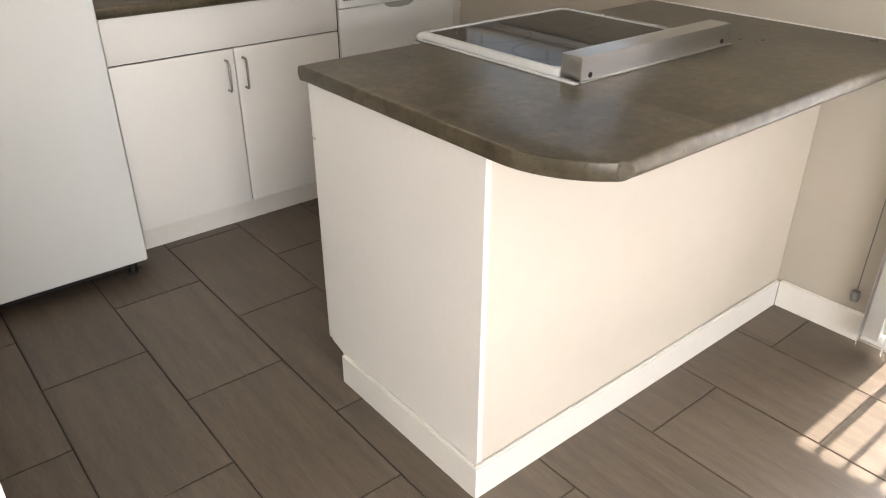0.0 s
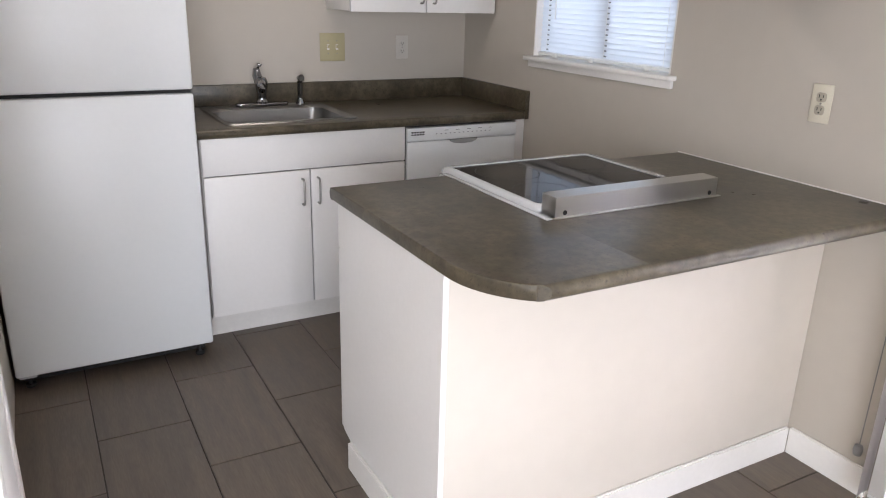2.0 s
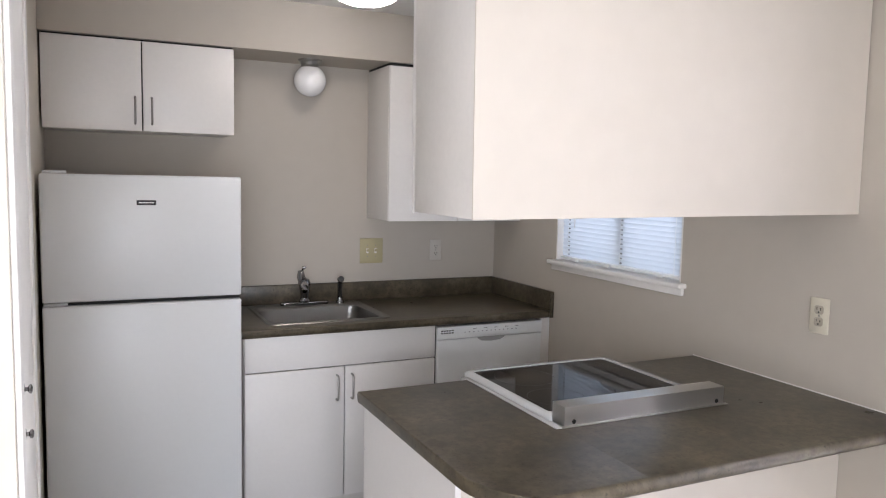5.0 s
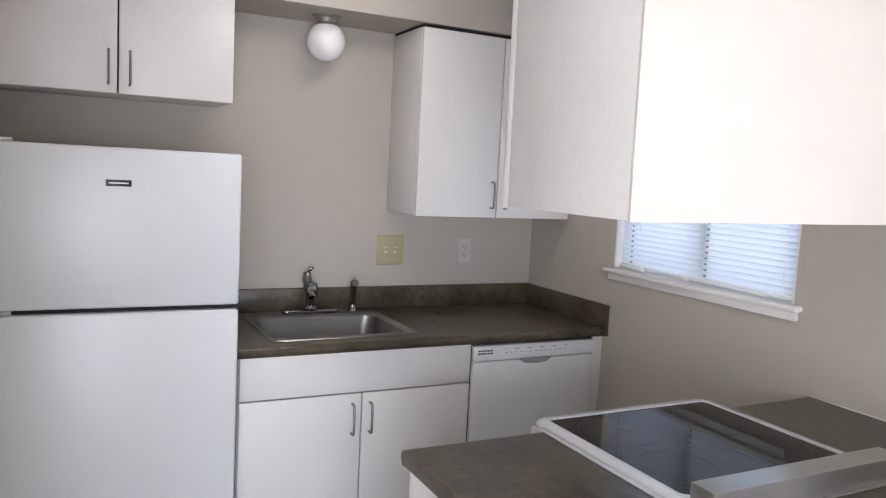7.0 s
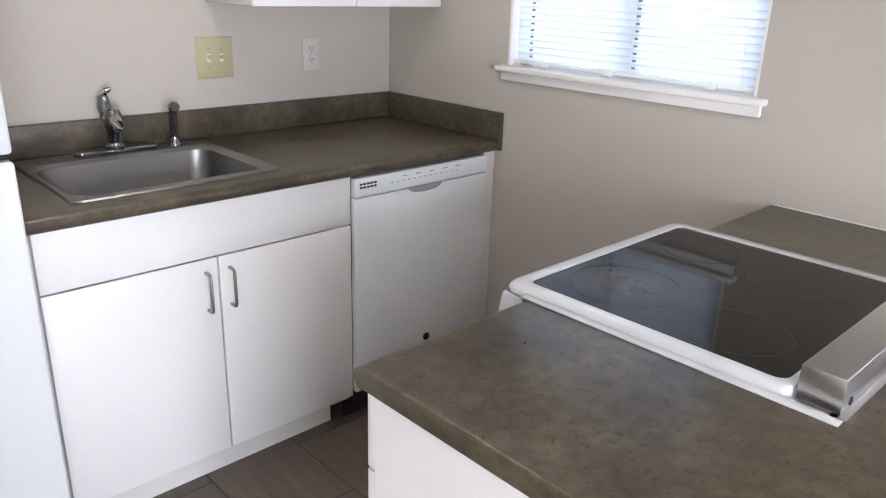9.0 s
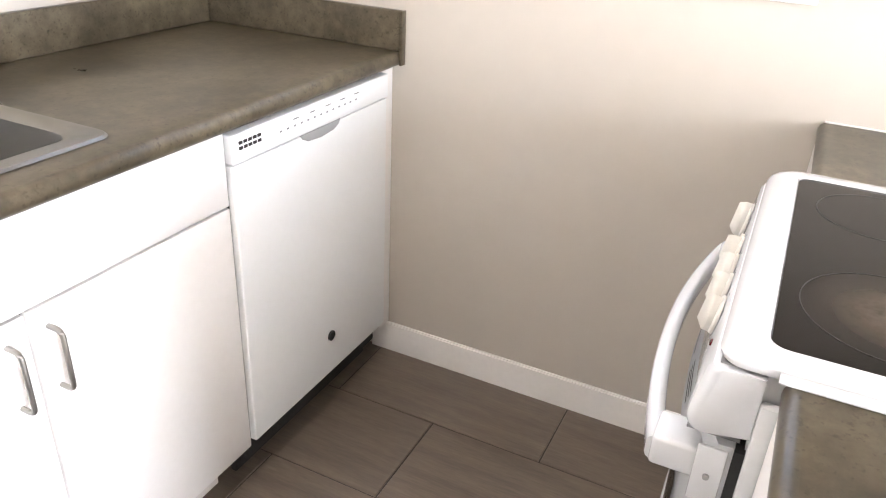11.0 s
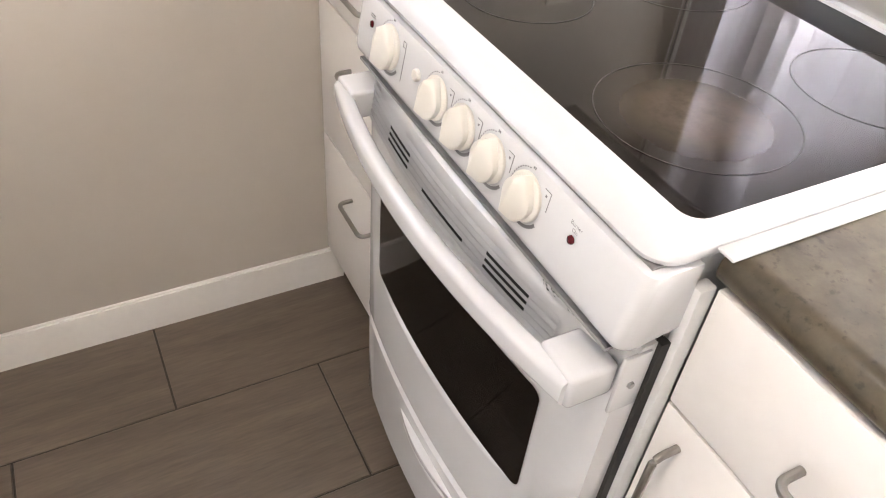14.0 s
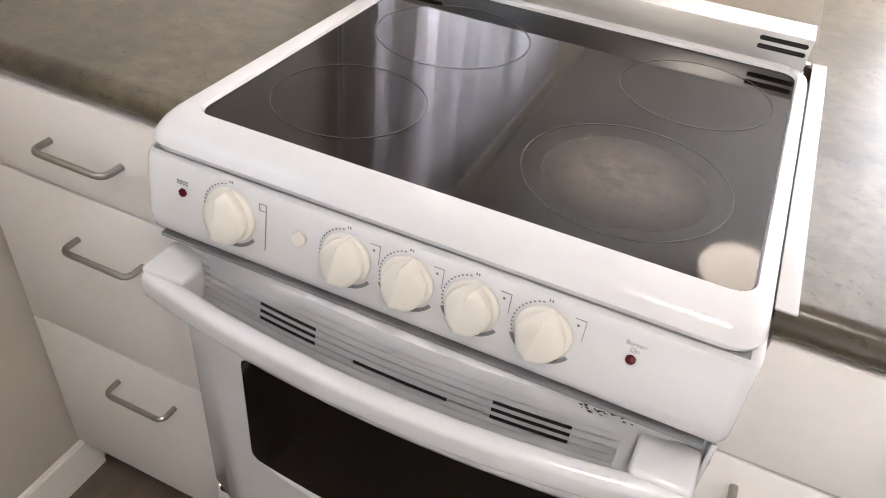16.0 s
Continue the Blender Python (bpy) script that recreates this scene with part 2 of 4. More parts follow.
def add_box(bm, x0, x1, y0, y1, z0, z1, bevel=0.0, seg=2):
    x0, x1, y0, y1, z0, z1 = min(x0, x1), max(x0, x1), min(y0, y1), max(y0, y1), min(z0, z1), max(z0, z1)
    v = [bm.verts.new((x, y, z)) for z in (z0, z1) for y in (y0, y1) for x in (x0, x1)]
    fs = [bm.faces.new([v[i] for i in q]) for q in
          ((0, 2, 3, 1), (4, 5, 7, 6), (0, 1, 5, 4), (2, 6, 7, 3), (0, 4, 6, 2), (1, 3, 7, 5))]
    if bevel:
        es = list({e for f in fs for e in f.edges})
        bmesh.ops.bevel(bm, geom=es, offset=bevel, segments=seg, affect="EDGES", profile=0.5, clamp_overlap=True)
    return bm


def boxes(*specs, bevel=0.0, seg=2):
    bm = bm_new()
    for s in specs:
        add_box(bm, *s, bevel=bevel, seg=seg)
    return bm


def prism(outline, axis, a, b, bevel=0.0, seg=2, only=None):
    """An outline in the two other axes, drawn out along axis from a to b."""
    bm = bm_new()

    def place(p, q, w):
        return {"x": (w, p, q), "y": (p, w, q), "z": (p, q, w)}[axis]
    lo = [bm.verts.new(place(p, q, a)) for p, q in outline]
    hi = [bm.verts.new(place(p, q, b)) for p, q in outline]
    n = len(outline)
    f0 = bm.faces.new(lo)
    f1 = bm.faces.new(list(reversed(hi)))
    for i in range(n):
        bm.faces.new([lo[i], lo[(i + 1) % n], hi[(i + 1) % n], hi[i]])
    bmesh.ops.recalc_face_normals(bm, faces=bm.faces)
    if bevel:
        caps = list(dict.fromkeys(list(f0.edges) + list(f1.edges)))
        if only:
            caps = [e for e in caps if only(e)]
        bmesh.ops.bevel(bm, geom=caps, offset=bevel, segments=seg, affect="EDGES", profile=0.5, clamp_overlap=True)
    return bm


def tube(pts, r, sides=10, bm=None, close=True):
    """A round bar along a line of places."""
    bm = bm or bm_new()
    pts = [Vector(p) for p in pts]
    rings = []
    for i, p in enumerate(pts):
        d = (pts[min(i + 1, len(pts) - 1)] - pts[max(i - 1, 0)]).normalized()
        up = Vector((0, 0, 1)) if abs(d.z) < 0.9 else Vector((1, 0, 0))
        s = d.cross(up).normalized()
        u = s.cross(d).normalized()
        rr = r[i] if isinstance(r, (list, tuple)) else r
        rings.append([bm.verts.new(p + rr * (math.cos(a) * s + math.sin(a) * u))
                      for a in [2 * math.pi * k / sides for k in range(sides)]])
    for a, b in zip(rings, rings[1:]):
        for k in range(sides):
            bm.faces.new([a[k], a[(k + 1) % sides], b[(k + 1) % sides], b[k]])
    if close:
        bm.faces.new(rings[0])
        bm.faces.new(rings[-1])
    bmesh.ops.recalc_face_normals(bm, faces=bm.faces)
    return bm


def lathe(profile, centre, sides=32, axis="z", bm=None):
    """A turned shape: (radius, height) pairs round an axis through centre."""
    bm = bm or bm_new()
    c = Vector(centre)
    rings = []
    for r, h in profile:
        ring = []
        for k in range(sides):
            a = 2 * math.pi * k / sides
            p = {"z": (r * math.cos(a), r * math.sin(a), h), "y": (r * math.cos(a), h, r * math.sin(a)),
                 "x": (h, r * math.cos(a), r * math.sin(a))}[axis]
            ring.append(bm.verts.new(c + Vector(p)))
        rings.append(ring)
    for a, b in zip(rings, rings[1:]):
        for k in range(sides):
            bm.faces.new([a[k], a[(k + 1) % sides], b[(k + 1) % sides], b[k]])
    bm.faces.new(rings[0])
    bm.faces.new(rings[-1])
    bmesh.ops.recalc_face_normals(bm, faces=bm.faces)
    return bm


def rounded(x0, x1, y0, y1, r, n=5):
    out = []
    for cx, cy, a0 in ((x1 - r, y1 - r, 0), (x0 + r, y1 - r, 90), (x0 + r, y0 + r, 180), (x1 - r, y0 + r, 270)):
        for k in range(n + 1):
            a = radians(a0 + 90 * k / n)
            out.append((cx + r * math.cos(a), cy + r * math.sin(a)))
    return out


def mesh_object(name, bm, material, smooth=True):
    me = bpy.data.meshes.new(name)
    bm.to_mesh(me)
    bm.free()
    me.materials.append(material)
    if smooth:
        me.polygons.foreach_set("use_smooth", [p.area < 0.025 for p in me.polygons])
        me.set_sharp_from_angle(angle=radians(35))
    return new(name, me)


def thing(name, base, label, category, group=""):
    ob = new(name)
    ob.location = base
    ob.empty_display_size = 0.1
    return tagged(ob, label, category, group)


def part(name, bm, material, parent, label="", smooth=True):
    ob = mesh_object(name, bm, material, smooth)
    ob.parent = parent
    ob.matrix_parent_inverse = Matrix.Translation(parent.location).inverted() if parent.type == "EMPTY" else Matrix()
    if label:
        tagged(ob, label)
    return ob


def solid(name, bm, material, label, category="", kind="", smooth=True, group=""):
    return tagged(mesh_object(name, bm, material, smooth), label, category, group, kind)


def bow_handle(centre, length, along, out, stand=0.03, r=0.0045):
    """A bent-wire pull: two short legs and a bar, with rounded bends."""
    c, a, o = Vector(centre), Vector(along), Vector(out)
    h, b = length / 2, 0.012
    pts = [c - a * h, c - a * h + o * (stand - b)]
    for k in range(1, 4):
        f = radians(90 * k / 4)
        pts.append(c - a * (h - b * (1 - math.cos(f))) + o * (stand - b + b * math.sin(f)))
    pts += [c - a * (h - b) + o * stand]
    left = pts[:]
    for p in reversed(left):
        d = p - c
        pts.append(c + d - 2 * a * d.dot(a))
    return tube(pts, r, 10)

# ---- the shell ----
CEILING, SOFFIT = 2.385, 2.155
ROOM_W, ROOM_S = -4.6, ROOM_S_Y
# sliding door opening in the east wall, and the kitchen window
D0, D1, DTOP = -2.575, -4.46, 2.04
W0, W1, WSILL, WTOP = -0.65, -1.54, 1.170, 2.06
T = 0.14

solid("wall_north", boxes((ROOM_W - T, T, 0, T, -0.1, CEILING + 0.1)), WALL, "warm grey painted kitchen wall behind the sink", kind="structure")
east = boxes((0, T, W0, 0, -0.1, CEILING + 0.1), (0, T, W1, W0, -0.1, WSILL), (0, T, W1, W0, WTOP, CEILING + 0.1),
             (0, T, D0, W1, -0.1, CEILING + 0.1), (0, T, D1, D0, DTOP, CEILING + 0.1), (0, T, D1, D0, -0.1, -0.004),
             (0, T, ROOM_S, D1, -0.1, CEILING + 0.1))
solid("wall_east", east, WALL, "warm grey painted wall with window and patio door openings", kind="structure")
solid("wall_west", boxes((ROOM_W - T, ROOM_W, ROOM_S, 0, -0.1, CEILING + 0.1)), CREAM, "plain cream painted wall", kind="structure")
# the opening is for the added south window
solid("wall_south", boxes((ROOM_W - T, -4.4, ROOM_S - T, ROOM_S, -0.1, CEILING + 0.1), (-1.9, T, ROOM_S - T, ROOM_S, -0.1, CEILING + 0.1),
                          (-4.4, -1.9, ROOM_S - T, ROOM_S, -0.1, 0.08), (-4.4, -1.9, ROOM_S - T, ROOM_S, 2.10, CEILING + 0.1)), CREAM, "plain cream painted wall", kind="structure")
# partition beside the refrigerator, ending in a corner; its west-running leg closes the hall
solid("wall_partition", boxes((-2.47, -2.325, -1.96, 0, -0.004, CEILING), (-2.47, -2.266, -2.372, -1.96, -0.004, CEILING),
                              (ROOM_W, -2.47, -2.372, -2.23, -0.004, CEILING), bevel=0.004), CREAM,
      "cream textured partition wall ending beside the refrigerator", kind="structure")
solid("ceiling", boxes((ROOM_W, 0, ROOM_S, 0, CEILING, CEILING + 0.08)), CEIL, "flat off-white painted ceiling", kind="structure")
solid("soffit", boxes((-2.325, 0, -0.335, 0, SOFFIT, CEILING)), WALL, "boxed soffit painted like the walls", kind="structure")
solid("soffit_peninsula", boxes((-1.335, 0, -2.285, -1.945, 2.165, CEILING)), WALL, "boxed soffit above the hanging cabinet", kind="structure")
solid("subfloor", boxes((ROOM_W, 0, ROOM_S, 0, -0.1, -0.0035)), GROUT, "dark grout bed between the floor tiles", kind="structure")

BB = 0.097


def baseboard(name, spec):
    bm = boxes(spec)
    top = [e for e in bm.edges if all(v.co.z > BB - 0.001 for v in e.verts)]
    bmesh.ops.bevel(bm, geom=top, offset=0.004, segments=2, affect="EDGES")
    return solid(name, bm, TRIM, "white painted baseboard", kind="structure")


baseboard("baseboard_kitchen", (-0.014, 0, -1.66, -0.56, 0, BB))
baseboard("baseboard_dining", (-0.014, 0, -2.573, -2.297, 0, BB))
baseboard("baseboard_partition", (ROOM_W, -2.28, -2.386, -2.372, 0, BB))
baseboard("baseboard_south", (-1.9, 0, ROOM_S, ROOM_S + 0.014, 0, BB))
baseboard("baseboard_west", (ROOM_W, ROOM_W + 0.014, ROOM_S + 0.02, -2.38, 0, BB))

# painted door in the partition, flush, seen edge-on
door = tagged(new("door_1"), "narrow white painted closet door with two small knobs", kind="structure")
part("door_casing", boxes((-2.266, -2.256, -2.362, -2.305, 0, 2.10), (-2.266, -2.256, -2.02, -1.963, 0, 2.10),
                          (-2.266, -2.256, -2.305, -2.02, 2.04, 2.10), bevel=0.002), TRIM, door)
slab = part("door_slab", boxes((-2.266, -2.260, -2.300, -2.025, 0.01, 2.035), bevel=0.002), TRIM, door)
for z in (1.185, 1.10):
    part("latch_knob", lathe([(0.011, 0), (0.011, 0.002), (0.004, 0.003), (0.004, 0.007), (0.008, 0.009), (0.009, 0.013), (0.005, 0.015), (0.002, 0.0155)],
                             (-2.260, -2.275, z), 16, "x"), CHROME, slab, "small chrome latch knob")

# unseen window behind the walk, added to bring in fill daylight from the south
lwin = tagged(new("added_window_2"), "unseen white vinyl window added as a daylight source in the south wall", kind="structure")
part("window_frame", boxes((-4.4, -4.35, ROOM_S - 0.09, ROOM_S - 0.03, 0.08, 2.10), (-1.95, -1.9, ROOM_S - 0.09, ROOM_S - 0.03, 0.08, 2.10),
                           (-4.35, -1.95, ROOM_S - 0.09, ROOM_S - 0.03, 0.08, 0.14), (-4.35, -1.95, ROOM_S - 0.09, ROOM_S - 0.03, 2.04, 2.10),
                           (-3.18, -3.12, ROOM_S - 0.09, ROOM_S - 0.03, 0.14, 2.04), bevel=0.003), VINYL, lwin)

# ---- kitchen window ----
win = tagged(new("window_1"), "white vinyl sliding window above the kitchen floor", kind="structure")
part("window_frame", boxes((0.07, 0.12, W1, W1 + 0.045, WSILL, WTOP), (0.07, 0.12, W0 - 0.045, W0, WSILL, WTOP),
                           (0.07, 0.12, W1 + 0.045, W0 - 0.045, WSILL, WSILL + 0.05), (0.07, 0.12, W1 + 0.045, W0 - 0.045, WTOP - 0.05, WTOP),
                           (0.06, 0.11, -1.125, -1.075, WSILL + 0.05, WTOP - 0.05), bevel=0.003), VINYL, win)
for a, b in ((W1 + 0.045, -1.125), (-1.075, W0 - 0.045)):
    p = part("pane", boxes((0.092, 0.096, a, b, WSILL + 0.05, WTOP - 0.05)), PANE, win, smooth=False)
    p.visible_shadow = False
part("reveal", boxes((0, 0.07, W1, W1 + 0.008, WSILL, WTOP), (0, 0.07, W0 - 0.008, W0, WSILL, WTOP),
                     (0, 0.07, W1 + 0.008, W0 - 0.008, WTOP - 0.008, WTOP)), TRIM, win)
part("window_sill", boxes((-0.04, 0.07, -1.573, -0.620, WSILL, WSILL + 0.02), bevel=0.006, seg=3), TRIM, win)
part("apron", boxes((-0.017, 0, -1.561, -0.634, WSILL - 0.030, WSILL), bevel=0.003), TRIM, win)

blind = thing("window_blind", (0.03, -1.095, WTOP - 0.02), "white mini blind with closed slats, lowered over the window", "blind")
part("head_rail", boxes((0.015, 0.043, W1 + 0.012, W0 - 0.012, WTOP - 0.038, WTOP - 0.009), bevel=0.002), VINYL, blind)
part("bottom_rail", boxes((0.018, 0.042, W1 + 0.014, W0 - 0.014, 1.197, 1.210), bevel=0.003), VINYL, blind)
PITCH = 0.0215
n_slats = int((WTOP - 0.045 - 1.225) / PITCH) + 1
slat_bm = bm_new()
tilt = radians(74)
L0, L1 = W1 + 0.014, W0 - 0.014
prof = []
for k in range(5):
    u = -0.0125 + 0.025 * k / 4
    h = 0.0022 * (1 - (u / 0.0125) ** 2)
    prof.append((u * math.cos(tilt) + h * math.sin(tilt), -u * math.sin(tilt) + h * math.cos(tilt)))
rows_ = [[slat_bm.verts.new((x, y, z)) for x, z in prof] for y in (L0, L1)]
for k in range(4):
    slat_bm.faces.new([rows_[0][k], rows_[0][k + 1], rows_[1][k + 1], rows_[1][k]])
slat_mesh = bpy.data.meshes.new("slat")
slat_bm.to_mesh(slat_mesh)
slat_bm.free()
slat_mesh.materials.append(SLAT)
for k in range(n_slats):
    s = new("slat", slat_mesh)
    s.parent = blind
    s.matrix_parent_inverse = Matrix.Translation(blind.location).inverted()
    s.matrix_basis = pose(0.030, 0, 1.2255 + k * PITCH, 0, random.uniform(-0.15, 0.15), 0)
for y in (-0.728, -1.132, -1.480):
    part("ladder_cord", boxes((0.0165, 0.0175, y - 0.0012, y + 0.0012, 1.21, WTOP - 0.04), (0.0425, 0.0435, y - 0.0012, y + 0.0012, 1.21, WTOP - 0.04)), VINYL, blind)
    if y > -1.4:
        part("route_hole", boxes(*[(0.0145, 0.016, y - 0.017, y - 0.004, 1.2225 + k * PITCH, 1.2285 + k * PITCH) for k in range(n_slats)]), GREY, blind)
part("tilt_wand", tube([(0.010, -0.79, WTOP - 0.04), (0.008, -0.79, 1.36)], 0.0032, 8), VINYL, blind)
for y in (-0.80, -1.05, -1.40):
    part("rail_clip", boxes((0.010, 0.018, y - 0.016, y + 0.016, 1.192, 1.212), bevel=0.002), VINYL, blind)

# ---- patio door and vertical blind ----
patio = tagged(new("door_2"), "white vinyl sliding patio door with clear glass", kind="structure")
part("door_frame", boxes((0.01, 0.12, D0 - 0.05, D0, 0.012, DTOP), (0.01, 0.12, D1, D1 + 0.05, 0.012, DTOP), (0.01, 0.12, D1 + 0.05, D0 - 0.05, DTOP - 0.05, DTOP),
                         (0.01, 0.12, D1, D0, -0.002, 0.012), bevel=0.003), VINYL, patio)
for a, b, x in ((D0 - 0.05, -3.58, 0.035), (-3.54, D1 + 0.05, 0.08)):
    sash = part("sash", boxes((x, x + 0.035, a - 0.06, a, 0.03, DTOP - 0.06), (x, x + 0.035, b, b + 0.06, 0.03, DTOP - 0.06),
                              (x, x + 0.035, b + 0.06, a - 0.06, 0.03, 0.11), (x, x + 0.035, b + 0.06, a - 0.06, DTOP - 0.13, DTOP - 0.06), bevel=0.003), VINYL, patio)
    p = part("pane", boxes((x + 0.015, x + 0.019, b + 0.06, a - 0.06, 0.11, DTOP - 0.13)), PANE, sash, smooth=False)
    p.visible_shadow = False

vblind = thing("vertical_blind", (-0.05, -3.5, 2.12), "white vinyl vertical blind with slats turned open at the patio door", "blind")
part("track", boxes((-0.078, -0.022, D1 - 0.05, -2.53, 2.105, 2.14), bevel=0.003), VINYL, vblind)
vb = bm_new()
pts = []
for k in range(7):
    u = -0.0445 + 0.089 * k / 6
    pts.append((u, 0.006 * (1 - (u / 0.0445) ** 2)))
col0 = [vb.verts.new((p, q, 0.032)) for p, q in pts]
col1 = [vb.verts.new((p, q, 2.10)) for p, q in pts]
for k in range(6):
    vb.faces.new([col0[k], col0[k + 1], col1[k + 1], col1[k]])
bmesh.ops.solidify(vb, geom=vb.faces, thickness=0.0011)
vmesh = bpy.data.meshes.new("vane")
vb.to_mesh(vmesh)
vb.free()
vmesh.materials.append(VSLAT)
vmesh.polygons.foreach_set("use_smooth", [True] * len(vmesh.polygons))
vmesh.set_sharp_from_angle(angle=radians(40))
y = -2.590
while y > D1 - 0.02:
    s = new("vane", vmesh)
    s.parent = vblind
    s.matrix_parent_inverse = Matrix.Translation(vblind.location).inverted()
    s.matrix_basis = pose(-0.050, y, 0, 0, 0, 12 + random.uniform(-3, 3))
    y -= 0.0735
part("chain", tube([(-0.030, -2.545, 2.10), (-0.026, -2.54, 1.2), (-0.022, -2.535, 0.16)], 0.0018, 6), GREY, vblind)
part("chain_weight", lathe([(0.004, -0.020), (0.012, -0.016), (0.015, 0), (0.012, 0.016), (0.004, 0.020)], (-0.024, -2.535, 0.155), 16, "z"), GREY, vblind, "grey chain weight")
for dy in (0, 0.022):
    part("pull_cord", tube([(-0.035, -2.525 - dy, 2.10), (-0.033, -2.52 - dy, 1.02 - dy)], 0.0013, 6), VINYL, vblind)
    part("cord_tassel", lathe([(0.002, 0.02), (0.005, 0.012), (0.006, -0.012), (0.003, -0.015)], (-0.033, -2.52 - dy, 1.0 - dy), 10), VINYL, vblind)

# outside
solid("ground", boxes((-400, 400, -400, 400, -0.3, -0.12)), CONCRETE, "pale concrete patio and ground outside", kind="structure")
solid("backdrop", boxes((9.0, 9.4, -14, 9, -0.12, 3.6)), STUCCO, "pale stucco wall across the yard", kind="structure")

# unseen slab, added to block direct sun from the kitchen window
solid("added_eave", boxes((T, T + 0.75, -2.30, 1.2, 2.36, 2.46)), TRIM, "unseen white eave added to keep the sun off the kitchen window", kind="structure")

# ---- sink run ----
CT = 0.924      # counter top height
CB = 0.886      # counter underside


def cabinet_door(name, parent, x0, x1, z0, z1, yb, yf, handle=None, along=(0, 0, 1), out=None):
    d = part(name, boxes((x0, x1, yb, yf, z0, z1), bevel=0.0015), WHITE, parent)
    if handle:
        o = (0, 1 if yf > yb else -1, 0)
        part("handle", bow_handle((handle[0], yf, handle[1]), 0.112, along, o), NICKEL, d, "satin nickel bow handle")
    return d


sinkcab = thing("sink_base_cabinet", (-1.105, -0.30, 0), "white laminate sink base cabinet with two doors", "cabinet")
for spec in ((-1.560, -1.545, -0.600, -0.005, 0.10, CB - 0.001), (-0.667, -0.652, -0.600, -0.005, 0.10, CB - 0.001)):
    part("side_panel", boxes(spec), EDGE, sinkcab)
part("bottom_panel", boxes((-1.545, -0.667, -0.600, -0.005, 0.10, 0.116)), EDGE, sinkcab)
part("top_rail", boxes((-1.545, -0.667, -0.600, -0.585, 0.70, CB - 0.001)), EDGE, sinkcab)
part("mullion", boxes((-1.125, -1.091, -0.600, -0.585, 0.116, 0.70)), EDGE, sinkcab)
part("toe_kick", boxes((-1.56, -0.70, -0.542, -0.530, 0.0, 0.099)), KICK, sinkcab)
# dark strips stand in for the shade between the fronts
part("front_gap_shade", boxes((-1.548, -0.664, -0.6035, -0.600, 0.720, 0.738), (-1.117, -1.101, -0.6035, -0.600, 0.12, 0.720), (-0.6575, -0.6505, -0.612, -0.600, 0.10, 0.884)), DARK, sinkcab, "dark strips painting the shade between the fronts")
cabinet_door("drawer_front", sinkcab, -1.558, -0.6575, 0.7315, 0.8840, -0.600, -0.6185)
cabinet_door("door", sinkcab, -1.558, -1.1115, 0.116, 0.7265, -0.600, -0.6185, (-1.147, 0.633))
cabinet_door("door", sinkcab, -1.1060, -0.6575, 0.116, 0.7265, -0.600, -0.6185, (-1.077, 0.633))

dw = thing("dishwasher", (-0.355, -0.32, 0), "white built-in dishwasher with pocket handle", "dishwasher")
part("body", boxes((-0.648, -0.062, -0.590, -0.03, 0.06, 0.882)), DARK, dw)
part("door", boxes((-0.650, -0.060, -0.628, -0.590, 0.128, 0.812), bevel=0.004, seg=3), FRIDGE, dw)
panel = part("control_panel", boxes((-0.650, -0.060, -0.632, -0.590, 0.815, 0.876), bevel=0.004, seg=3), FRIDGE, dw)
# no recess: a grey plate on the door paints the pocket's shade
part("pocket_handle", prism([(-0.432, 0.8142), (-0.425, 0.804), (-0.405, 0.795), (-0.355, 0.791), (-0.305, 0.795), (-0.285, 0.804), (-0.278, 0.8142)],
                            "y", -0.6295, -0.622), POCKET, dw, "grey plate painting the shade of the pocket under the panel")
part("vent", boxes(*[(-0.632 + 0.014 * i, -0.622 + 0.014 * i, -0.6335, -0.631, 0.843 + 0.011 * j, 0.849 + 0.011 * j) for i in range(5) for j in range(2)]), DARK, panel)
part("button_print", boxes(*[(-0.505 + 0.024 * i, -0.499 + 0.024 * i, -0.6326, -0.631, 0.843, 0.8465) for i in range(13)],
                           *[(-0.46 + 0.06 * i, -0.44 + 0.06 * i, -0.6326, -0.631, 0.858, 0.8605) for i in range(5)]), PRINT, panel)
part("drain_badge", lathe([(0.014, 0.0), (0.014, -0.004), (0.010, -0.006), (0.010, -0.003), (0.002, -0.003)], (-0.336, -0.628, 0.243), 20, "y"), DARK, dw, "round dark badge")
part("toe_panel", boxes((-0.650, -0.060, -0.555, -0.540, 0.0, 0.10)), DARK, dw)
solid("filler_strip", boxes((-0.057, -0.0005, -0.610, -0.595, 0.098, CB - 0.001), bevel=0.001), WHITE, "white filler strip beside the dishwasher", "filler strip")

# worktop with rolled front edge and a cut-out for the sink
SX0, SX1, SY0, SY1 = -1.446, -0.857, -0.572, -0.046


def rolled(y_front, y_back, z0, z1, sign):
    """Section of a worktop with a rounded nose."""
    r = (z1 - z0) / 2
    out = [(y_back, z0), (y_back, z1)]
    for k in range(9):
        a = radians(90 - 180 * k / 8)
        out.append((y_front - sign * (r * 0.8) + sign * r * 0.8 * math.cos(a), (z0 + z1) / 2 + r * math.sin(a)))
    return out


